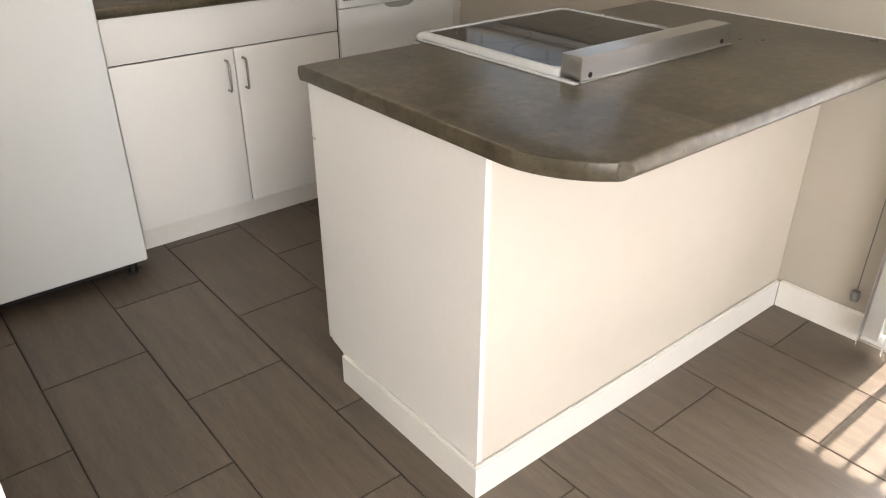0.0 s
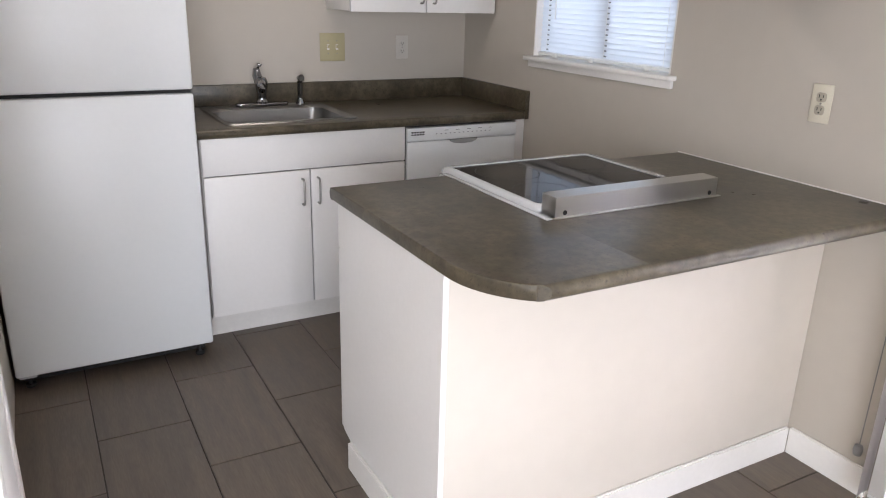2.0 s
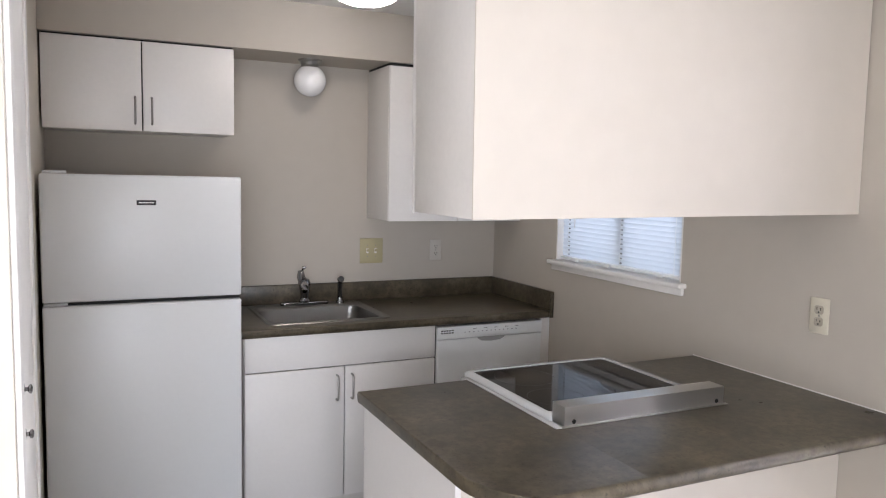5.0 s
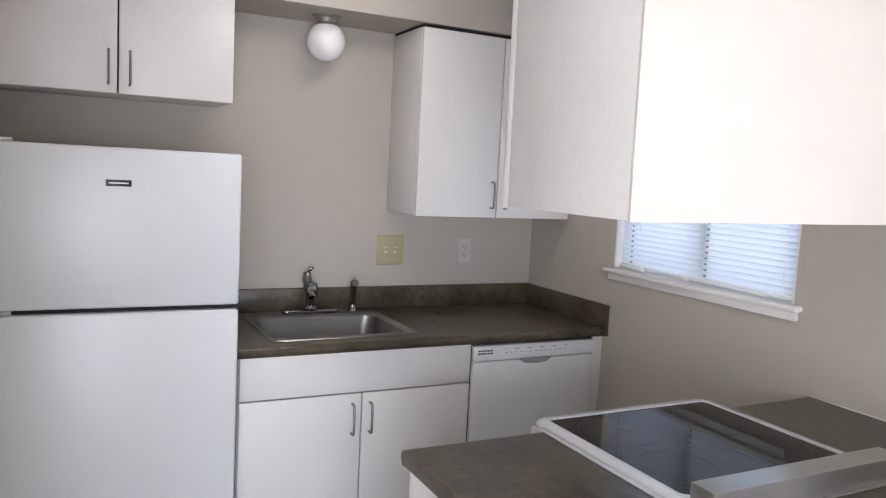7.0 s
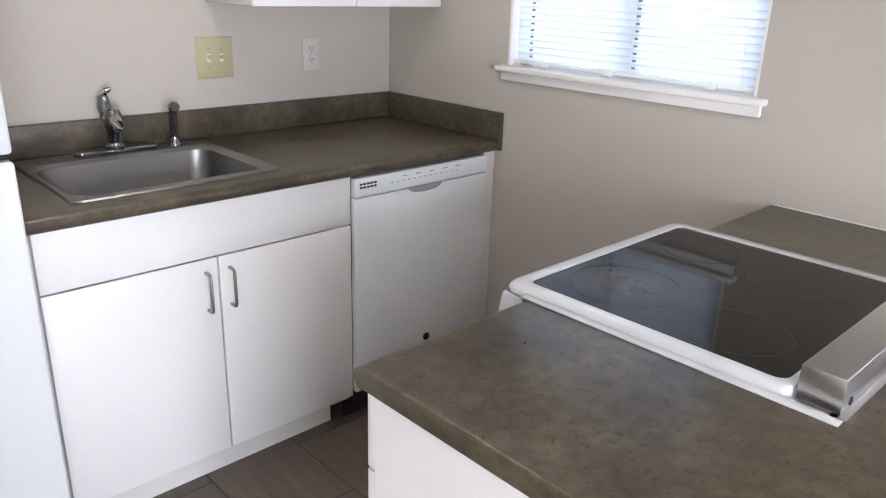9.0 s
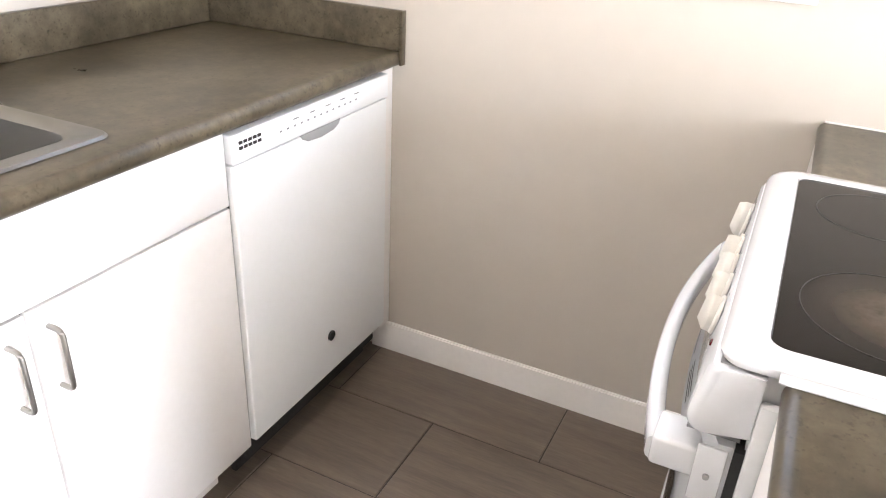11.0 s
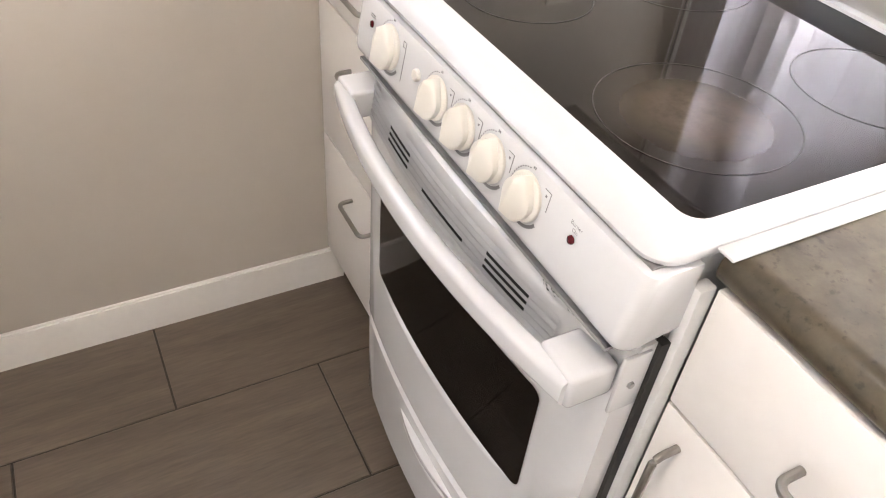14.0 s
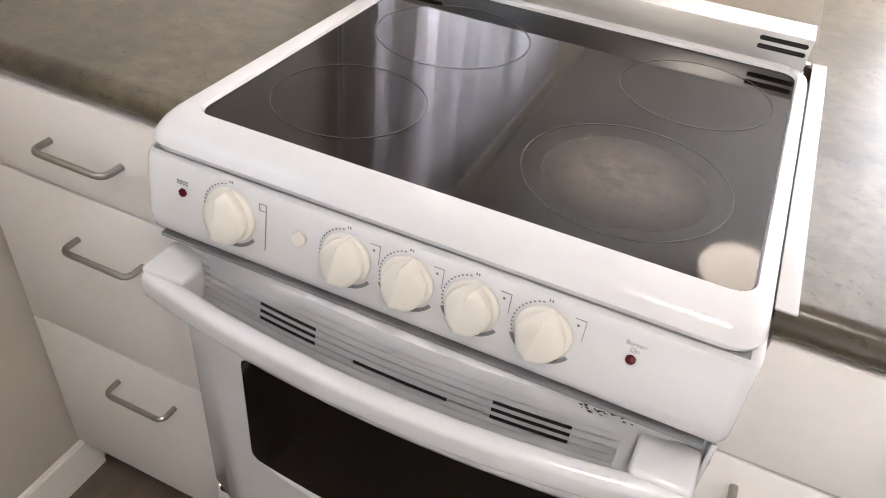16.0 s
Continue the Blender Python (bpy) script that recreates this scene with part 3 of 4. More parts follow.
top = thing("kitchen_worktop", (-0.78, -0.32, CB), "dark grey-brown mottled laminate worktop with backsplash", "worktop")
part("counter_slab", prism(rolled(-0.642, SY0 - 0.0, CB, CT, -1), "x", -1.572, -0.002), COUNTER, top)
for spec in ((-1.572, SX0 + 0.02, SY0, -0.002, CB, CT), (SX1 - 0.02, -0.002, SY0, -0.002, CB, CT), (SX0 + 0.02, SX1 - 0.02, SY1 - 0.012, -0.002, CB, CT),
             (SX0 + 0.02, SX1 - 0.02, SY0, SY0 + 0.03, CB, CT)):
    part("counter_slab", boxes(spec), COUNTER, top)
part("backsplash", boxes((-1.572, -0.002, -0.021, -0.002, CT, 1.024), (-0.021, -0.002, -0.640, -0.021, CT, 1.024), bevel=0.004, seg=3), COUNTER, top)
part("end_cap", boxes((-0.023, -0.002, -0.648, -0.6405, CB + 0.002, 1.024), bevel=0.002), COUNTER, top)

sink = thing("kitchen_sink", (-1.137, -0.305, CT), "stainless steel single-bowl drop-in sink in the worktop", "sink")
sb = bm_new()
BX0, BX1, BY0, BY1 = -1.415, -0.890, -0.520, -0.140
levels = [(rounded(SX0, SX1, SY0, SY1, 0.03), CT + 0.001), (rounded(SX0 + 0.004, SX1 - 0.004, SY0 + 0.004, SY1 - 0.004, 0.03), CT + 0.006),
          (rounded(BX0 - 0.012, BX1 + 0.012, BY0 - 0.012, BY1 + 0.012, 0.06), CT + 0.004), (rounded(BX0, BX1, BY0, BY1, 0.055), CT - 0.006),
          (rounded(BX0 + 0.012, BX1 - 0.012, BY0 + 0.012, BY1 - 0.012, 0.06), CT - 0.11), (rounded(BX0 + 0.03, BX1 - 0.03, BY0 + 0.03, BY1 - 0.03, 0.06), CT - 0.152),
          (rounded(BX0 + 0.07, BX1 - 0.07, BY0 + 0.07, BY1 - 0.07, 0.06), CT - 0.165)]
loops = [[sb.verts.new((x, y, z)) for x, y in pts] for pts, z in levels]
for a, b in zip(loops, loops[1:]):
    for k in range(len(a)):
        sb.faces.new([a[k], a[(k + 1) % len(a)], b[(k + 1) % len(a)], b[k]])
sb.faces.new(loops[-1])
bmesh.ops.recalc_face_normals(sb, faces=sb.faces)
part("basin", sb, SINK, sink)
part("drain", lathe([(0.045, 0.0), (0.042, 0.003), (0.030, 0.001), (0.026, -0.003), (0.003, -0.003)], (-1.157, -0.32, CT - 0.164), 24), CHROME, sink)

faucet = thing("kitchen_faucet", (-1.156, -0.086, CT + 0.005), "chrome single-lever kitchen faucet on the sink ledge", "faucet")
part("base_plate", prism(rounded(-1.284, -1.030, -0.112, -0.060, 0.025), "z", CT + 0.0045, CT + 0.020, bevel=0.005, seg=3), CHROME, faucet)
part("body", lathe([(0.030, 0), (0.030, 0.010), (0.022, 0.020), (0.021, 0.04), (0.028, 0.075), (0.030, 0.10), (0.022, 0.120), (0.004, 0.125)], (-1.156, -0.086, CT + 0.016), 24), CHROME, faucet)
part("spout", tube([(-1.156, -0.088, CT + 0.070), (-1.164, -0.116, CT + 0.098), (-1.174, -0.153, CT + 0.118), (-1.184, -0.188, CT + 0.122), (-1.189, -0.210, CT + 0.114), (-1.190, -0.215, CT + 0.098)],
                   [0.018, 0.017, 0.016, 0.0165, 0.017, 0.015], 14), CHROME, faucet)
part("lever", tube([(-1.161, -0.078, CT + 0.110), (-1.171, -0.068, CT + 0.145), (-1.170, -0.064, CT + 0.172), (-1.159, -0.068, CT + 0.192), (-1.146, -0.074, CT + 0.198)],
                   [0.025, 0.022, 0.017, 0.011, 0.004], 12), CHROME, faucet)

spray = thing("side_sprayer", (-0.968, -0.086, CT + 0.005), "chrome pull-out side sprayer in its holder", "sprayer")
part("holder", lathe([(0.022, 0), (0.022, 0.006), (0.015, 0.016), (0.014, 0.028), (0.004, 0.028)], (-0.968, -0.086, CT + 0.005), 20), CHROME, spray)
part("wand", tube([(-0.968, -0.086, CT + 0.030), (-0.968, -0.086, CT + 0.08), (-0.968, -0.088, CT + 0.110), (-0.968, -0.098, CT + 0.128), (-0.968, -0.110, CT + 0.132)],
                  [0.012, 0.0135, 0.015, 0.019, 0.016], 14), CHROME, spray)

# ---- refrigerator ----
FX0, FX1, FY = -2.312, -1.592, -0.745
fridge = thing("refrigerator", (-1.95, -0.38, 0), "white top-freezer refrigerator with two plain doors", "refrigerator")
part("body", boxes((FX0 + 0.006, FX1 - 0.006, -0.662, -0.03, 0.055, 1.553), bevel=0.004), FRIDGE, fridge)
part("freezer_door", boxes((FX0, FX1, FY, -0.668, 1.098, 1.577), bevel=0.009, seg=3), FRIDGE, fridge)
fd = part("fresh_food_door", boxes((FX0, FX1, FY, -0.668, 0.062, 1.083), bevel=0.009, seg=3), FRIDGE, fridge)
part("gasket", boxes((FX0 + 0.012, FX1 - 0.012, -0.668, -0.660, 0.07, 1.565)), GASKET, fridge)
# near-black filler in place of the shade between the two doors
part("door_gap_shade", boxes((FX0 + 0.004, FX1 - 0.004, -0.716, -0.668, 1.0832, 1.0978)), DARK, fridge, "dark filler painting the shade between the doors")
part("hinge", boxes((FX0 + 0.005, FX0 + 0.085, -0.736, -0.66, 1.0850, 1.0960), bevel=0.002), ENAMEL, fridge, "white middle hinge")
part("hinge_cap", boxes((FX0 + 0.01, FX0 + 0.09, -0.715, -0.62, 1.577, 1.589), bevel=0.003), ENAMEL, fridge)
part("badge", boxes((-1.984, -1.914, FY - 0.0022, FY + 0.001, 1.463, 1.482), bevel=0.001), BADGE, fridge, "small black name badge")
part("badge_print", boxes((-1.976, -1.922, FY - 0.0030, FY - 0.0018, 1.4705, 1.4745)), FRIDGE, fridge, "pale bar of lettering on the badge")
part("base_grille", boxes((FX0 + 0.02, FX1 - 0.02, -0.655, -0.64, 0.006, 0.056)), DARK, fridge)
for x in (FX0 + 0.045, FX1 - 0.05):
    part("foot", lathe([(0.012, 0), (0.018, 0.004), (0.018, 0.014), (0.008, 0.016), (0.008, 0.06)], (x, -0.700, 0.0), 14), DARK, fridge)
part("bottom_hinge", boxes((FX0 + 0.01, FX0 + 0.07, -0.728, -0.655, 0.048, 0.060), bevel=0.002), ENAMEL, fridge)


# ---- wall cabinets ----
def wall_cabinet(name, x0, x1, z0, z1, yf, split, handle_z, label, side=1):
    c = thing(name, ((x0 + x1) / 2, yf / 2, z0), label, "cabinet", "white wall cabinets")
    part("body", boxes((x0, x1, yf + 0.019, -0.002, z0, z1), bevel=0.001), EDGE if side else WHITE, c)
    # the slit is filled with near-black to paint its shadow
    part("top_gap_shade", boxes((x0 + 0.004, x1 - 0.004, yf + 0.012, -0.004, z1, SOFFIT - 0.001)), DARK, c, "dark filler painting the shadow under the soffit")
    for a, b, h in ((x0 + 0.001, split - 0.0028, split - 0.030), (split + 0.0028, x1 - 0.001, split + 0.037)):
        cabinet_door("door", c, a, b, z0 - 0.003, z1 - 0.002, yf + 0.0148, yf, (h, handle_z))
    # dark strip behind the split, painted shade between the doors
    part("door_gap_shade", boxes((split - 0.006, split + 0.006, yf + 0.0150, yf + 0.0192, z0, z1 - 0.004)), DARK, c)
    return c


wall_cabinet("wall_cabinet", -2.318, -1.546, 1.768, 2.148, -0.322, -1.932, 1.852, "white two-door wall cabinet above the refrigerator")
wall_cabinet("wall_cabinet", -0.793, -0.018, 1.372, 2.142, -0.322, -0.405, 1.467, "white two-door wall cabinet above the sink worktop")

globe = thing("globe_light", (-1.150, -0.165, SOFFIT), "white opal globe ceiling light with nickel cup, unlit", "ceiling light")
part("cup", lathe([(0.060, 0.0), (0.060, -0.004), (0.050, -0.010), (0.044, -0.026), (0.047, -0.036), (0.044, -0.042)], (-1.154, -0.165, SOFFIT - 0.0005), 32), NICKEL, globe)
part("globe", lathe([(0.040, 0.066)] + [(0.078 * math.sin(radians(a)), 0.078 * math.cos(radians(a))) for a in range(34, 180, 8)] + [(0.002, -0.078)],
                    (-1.154, -0.165, 2.055), 36), OPAL, globe)


def dome_light(x, y, drop, label, glow):
    d = thing("dome_light", (x, y, CEILING), label, "ceiling light", "dome ceiling lights")
    part("pan", lathe([(0.075, 0), (0.075, -0.016), (0.014, -0.024), (0.012, -drop), (0.145, -drop - 0.004), (0.150, -drop - 0.022), (0.14, -drop - 0.026)],
                      (x, y, CEILING - 0.0005), 40), NICKEL, d)
    part("shade", lathe([(0.140, -0.024), (0.146, -0.045), (0.134, -0.070), (0.110, -0.090), (0.075, -0.104), (0.03, -0.111), (0.003, -0.112)], (x, y, CEILING - drop), 40), glow, d, "glowing white glass shade")
    return d


dome_light(-1.16, -1.00, 0.022, "lit white glass dome light on the kitchen ceiling", DOME)
dome_light(-1.15, -3.62, 0.03, "lit white glass dome light on the dining ceiling", DOME_DIM)

# ---- hanging cabinet over the peninsula ----
HX, HY0, HY1, HZ = -1.344, -2.287, -1.944, 1.501
hang = thing("hanging_cabinet", (-0.67, -2.12, HZ), "long cream-backed hanging cabinet over the peninsula", "cabinet")
part("body", boxes((HX, -0.002, HY0 + 0.006, HY1, HZ, 2.140), bevel=0.001), EDGE, hang)
part("back_panel", boxes((HX, -0.002, HY0, HY0 + 0.006, HZ - 0.002, 2.143), bevel=0.001), CREAM, hang)
part("top_ledge", boxes((HX - 0.004, -0.002, HY0 - 0.006, HY1, 2.143, 2.1515), bevel=0.002), CREAM, hang)
# dark sheet behind the doors, so the gaps read as shaded
part("door_gap_shade", boxes((HX + 0.004, -0.006, HY1, HY1 + 0.003, HZ + 0.002, 2.136)), DARK, hang)
for k in range(3):
    a = HX + 0.001 + k * 0.447
    cabinet_door("door", hang, a, a + 0.4445, HZ - 0.003, 2.138, HY1 + 0.003, HY1 + 0.0205, (a + 0.41 if k != 1 else a + 0.035, HZ + 0.09))

# ---- electric plates ----


def socket(name, origin, across, normal, label, material, kind):
    """A cover plate with rockers or sockets; across is the wall's level direction."""
    a, n = Vector(across), Vector(normal)
    m = Matrix(((a.x, n.x, 0, origin[0]), (a.y, n.y, 0, origin[1]), (0, 0, 1, origin[2]), (0, 0, 0, 1)))

    def put(bm):
        bm.transform(m)
        bmesh.ops.recalc_face_normals(bm, faces=bm.faces)
        return bm
    ob = thing(name, origin, label, "switch" if kind == "switch" else "outlet")
    w, hh = (0.066, 0.068) if kind == "switch" else (0.035, 0.0585)
    part("plate", put(boxes((-w, w, 0, 0.006, -hh, hh), bevel=0.003)), material, ob)
    if kind == "switch":
        for x in (-0.023, 0.023):
            part("toggle", put(boxes((x - 0.005, x + 0.005, 0.005, 0.014, -0.004, 0.010), bevel=0.002)), material, ob)
            part("toggle_slot", put(boxes((x - 0.0062, x + 0.0062, 0.0055, 0.0066, -0.013, 0.013))), EDGE, ob)
            for z in (-0.03, 0.03):
                part("screw", put(lathe([(0.0035, 0.0055), (0.003, 0.0072), (0.001, 0.0074)], (x, 0, z), 10, "y")), NICKEL, ob)
    else:
        for z in (-0.0195, 0.0195):
            f = part("receptacle", put(prism([(p, q + z) for p, q in rounded(-0.0165, 0.0165, -0.0145, 0.0145, 0.009)], "y", 0.0055, 0.0082, bevel=0.001)), RECEPT if material is OFFWHITE else material, ob)
            part("slot", put(boxes((-0.0080, -0.0056, 0.0078, 0.0088, z - 0.001, z + 0.008), (0.0056, 0.0080, 0.0078, 0.0088, z - 0.001, z + 0.007),
                                   (-0.0024, 0.0024, 0.0078, 0.0088, z - 0.0095, z - 0.005))), DARK, f)
        part("screw", put(lathe([(0.0035, 0.0055), (0.003, 0.0072), (0.001, 0.0074)], (0, 0, 0), 10, "y")), NICKEL, ob)
    return ob


socket("light_switch", (-0.766, -0.001, 1.190), (1, 0, 0), (0, -1, 0), "beige double toggle switch plate on the sink wall", BEIGE, "switch")
socket("wall_outlet", (-0.381, -0.001, 1.186), (1, 0, 0), (0, -1, 0), "off-white duplex outlet above the backsplash", OUTLET_GREY, "outlet")
socket("wall_outlet", (-0.001, -2.178, 1.169), (0, -1, 0), (-1, 0, 0), "ivory duplex outlet above the peninsula counter", OFFWHITE, "outlet")

hang.rotation_euler.y = radians(-0.5)

# ---- peninsula ----
PCT, PCB = 0.915, 0.878
PW, PS, PN = -1.370, -2.281, -1.625          # west face, south face, cabinet front
pen = thing("kitchen_peninsula", (-0.69, -2.1, 0), "cream painted peninsula half-wall with white baseboard", "peninsula")
part("back_wall", boxes((PW + 0.016, -0.002, PS, -2.19, 0, PCB - 0.001), bevel=0.002), CREAM, pen)
part("end_panel", prism([(PS, 0.0), (-1.70, 0.0), (-1.70, 0.088), (PN - 0.019, 0.105), (PN - 0.019, PCB - 0.001), (PS, PCB - 0.001)], "x", PW, PW + 0.016), WHITE, pen)
bbm = boxes((PW - 0.014, -0.016, PS - 0.014, PS, 0, BB), (PW - 0.014, PW, PS, -1.715, 0, BB))
bmesh.ops.bevel(bbm, geom=[e for e in bbm.edges if all(v.co.z > BB - 0.001 for v in e.verts)], offset=0.004, segments=2, affect="EDGES")
part("baseboard", bbm, TRIM, pen)

drawers = thing("drawer_cabinet", (-0.2, -1.9, 0), "white three-drawer base cabinet beside the wall", "cabinet")
part("body", boxes((-0.395, -0.003, -2.185, PN - 0.019, 0.10, PCB - 0.001)), EDGE, drawers)
part("toe_kick", boxes((-0.395, -0.016, -1.710, -1.698, 0, 0.10)), KICK, drawers)
for z0, z1, hz in ((0.733, 0.870, 0.803), (0.432, 0.729, 0.648), (0.108, 0.428, 0.358)):
    cabinet_door("drawer_front", drawers, -0.392, -0.006, z0, z1, PN - 0.0188, PN, (-0.222, hz), along=(1, 0, 0))

ecab = thing("end_base_cabinet", (-1.18, -1.9, 0), "white base cabinet with one drawer and one door", "cabinet")
part("body", boxes((PW + 0.0165, -1.002, -2.185, PN - 0.019, 0.10, PCB - 0.001)), EDGE, ecab)
part("toe_kick", boxes((PW + 0.0165, -1.002, -1.710, -1.698, 0, 0.10)), KICK, ecab)
cabinet_door("drawer_front", ecab, PW + 0.001, -1.003, 0.726, 0.876, PN - 0.0188, PN, (-1.192, 0.796), along=(1, 0, 0))
cabinet_door("door", ecab, PW + 0.001, -1.003, 0.108, 0.722, PN - 0.0188, PN, (-1.034, 0.628))

# counter: rolled south nose, cut for the range, rounded south-west corner
RX0, RX1, RY = -0.996, -0.392, -2.160        # range cut-out
CN, CS, CW = -1.622, -2.540, -1.392
ptop = thing("peninsula_counter", (-0.69, -2.08, PCB), "dark grey-brown mottled laminate peninsula counter with rounded corner", "worktop")
NY = CS + 0.018
west = [(CW, CN - 0.02), (CW, -2.33)]
for k in range(1, 10):
    a = radians(180 + 54.4 * k / 9)
    west.append((CW + 0.235 * (1 + math.cos(a)), -2.33 + 0.2385 * math.sin(a)))
west += [(RX0, NY), (RX0, CN - 0.02)]
wb = prism(west, "z", PCB, PCT, bevel=0.004, seg=3, only=lambda e: any(v.co.x < RX0 - 0.001 for v in e.verts) and not all(v.co.y > CN - 0.021 for v in e.verts) and not all(v.co.y < NY + 0.001 and v.co.x > -1.30 for v in e.verts))
part("counter_end", wb, COUNTER, ptop)
nb = prism(rolled(CS, NY, PCB, PCT, -1), "x", -1.292, RX0)
for v in nb.verts:
    if v.co.x < -1.28:
        v.co.x += (NY - v.co.y) / 0.018 * 0.026
part("south_nose", nb, COUNTER, ptop)
mid = prism(rolled(CS, RY, PCB, PCT, -1), "x", RX0, RX1)
part("counter_back", mid, COUNTER, ptop)
eb = prism(rolled(CS, RY, PCB, PCT, -1), "x", RX1, -0.002)
add_box(eb, RX1, -0.002, RY, CN - 0.02, PCB, PCT)
part("counter_wall_end", eb, COUNTER, ptop)
nose = prism([(-y_, z_) for y_, z_ in rolled(-CN, -(CN - 0.02), PCB, PCT, -1)], "x", RX1, -0.002)
part("front_nose", nose, COUNTER, ptop)
part("front_nose", prism([(-y_, z_) for y_, z_ in rolled(-CN, -(CN - 0.02), PCB, PCT, -1)], "x", CW, RX0), COUNTER, ptop)
part("caulk_line", boxes((-0.006, -0.0015, CS + 0.02, CN - 0.01, PCT, PCT + 0.004), bevel=0.001), TRIM, ptop, "thin white caulk line at the wall")

# ---- range ----
rng = thing("electric_range", (-0.70, -1.86, 0), "white drop-in electric range with black ceramic cooktop", "range")
GX0, GX1 = -0.990, -0.398                     # body sides
part("body", boxes((GX0 + 0.006, GX1 - 0.006, -2.15, -1.606, 0.10, 0.912)), GASKET, rng, "grey steel side of the range")
part("toe_panel", boxes((GX0 + 0.02, GX1 - 0.02, -1.68, -1.66, 0.0, 0.10)), DARK, rng)

# white cooktop frame: a rounded ring with a soft lip round the glass
fr = bm_new()
RO = (-0.992, -0.394, -2.1015, -1.556)
RI = (-0.974, -0.424, -2.084, -1.600)
levels = [(rounded(RO[0] + x_, RO[1] - x_, RO[2], RO[3] - y_, 0.028), z_) for x_, y_, z_ in
          ((0.004, 0.006, 0.9065), (0.001, 0.002, 0.9085), (0.0, 0.0, 0.914), (0.002, 0.004, 0.922), (0.005, 0.012, 0.928), (0.008, 0.022, 0.9315), (0.011, 0.034, 0.9330))]
levels += [(rounded(RI[0], RI[1], RI[2], RI[3], 0.020), 0.9335),
           (rounded(RI[0] + 0.002, RI[1] - 0.002, RI[2] + 0.002, RI[3] - 0.002, 0.019), 0.928)]
loops = [[fr.verts.new((x, y_, z)) for x, y_ in pts] for pts, z in levels]
for a, b in zip(loops, loops[1:]):
    for k in range(len(a)):
        fr.faces.new([a[k], a[(k + 1) % len(a)], b[(k + 1) % len(a)], b[k]])
bmesh.ops.recalc_face_normals(fr, faces=fr.faces)
part("cooktop_frame", fr, ENAMEL, rng)
glass = part("cooktop_glass", prism(rounded(RI[0] + 0.002, RI[1] - 0.002, RI[2] + 0.002, RI[3] - 0.002, 0.019), "z", 0.920, 0.9300), GLASS_TOP, rng, "black ceramic glass")


def ring(cx, cy, r, w, z, bm=None, sides=64):
    bm = bm or bm_new()
    a = [[bm.verts.new((cx + q * math.cos(2 * math.pi * k / sides), cy + q * math.sin(2 * math.pi * k / sides), z)) for k in range(sides)] for q in (r - w, r)]
    for k in range(sides):
        bm.faces.new([a[0][k], a[0][(k + 1) % sides], a[1][(k + 1) % sides], a[1][k]])
    return bm


for cx, cy, r in ((-0.838, -1.725, 0.103), (-0.537, -1.714, 0.084), (-0.866, -1.955, 0.090), (-0.558, -1.938, 0.100)):
    b_ = part("burner_ring", ring(cx, cy, r, 0.0014, 0.9304), RING, glass)

# control panel, sloped, rounded ends
cp = bm_new()
section = [(-1.562, 0.9040), (-1.554, 0.9025), (-1.5495, 0.896), (-1.5405, 0.838), (-1.5400, 0.830), (-1.5420, 0.822), (-1.5465, 0.8165), (-1.552, 0.814), (-1.607, 0.8225), (-1.607, 0.9040)]
rings = []
for k in range(-6, 7):
    turn = radians(90 * max(abs(k) - 1, 0) / 5)
    inset = 0.013 * (1 - math.cos(turn))
    x = GX0 + 0.009 - 0.013 * math.sin(turn) if k < 0 else GX1 - 0.012 + 0.013 * math.sin(turn)
    if k:
        rings.append([cp.verts.new((x, y_ - (inset if y_ > -1.6 else 0), z_ + (inset * 0.5 if z_ < 0.84 else 0))) for y_, z_ in section])
for a, b in zip(rings, rings[1:]):
    for k in range(len(section)):
        j = (k + 1) % len(section)
        cp.faces.new([a[k], a[j], b[j], b[k]])
cp.faces.new(rings[0])
cp.faces.new(rings[-1])
bmesh.ops.recalc_face_normals(cp, faces=cp.faces)
cpanel = part("control_panel", cp, ENAMEL, rng)
# grey strip drawn in for the shadow line under the frame
part("frame_seam_shade", boxes((GX0 + 0.006, GX1 - 0.006, -1.62, -1.5605, 0.9041, 0.9064)), GREY, rng, "thin grey strip painting the shade under the cooktop frame")


def on_panel(x, z):
    """A place on the sloped panel."""
    return Vector((x, -1.551 + (0.905 - z) * (0.011 / 0.070), z))


PN_N = Vector((0, 0.988, 0.155))


def panel_pose(x, z, spin=0):
    n = PN_N
    u = Vector((1, 0, 0))
    v = n.cross(u)
    o = on_panel(x, z)
    m = Matrix(((u.x, v.x, n.x, o.x), (u.y, v.y, n.y, o.y), (u.z, v.z, n.z, o.z), (0, 0, 0, 1)))
    return m @ pose(0, 0, 0, 0, 0, spin)


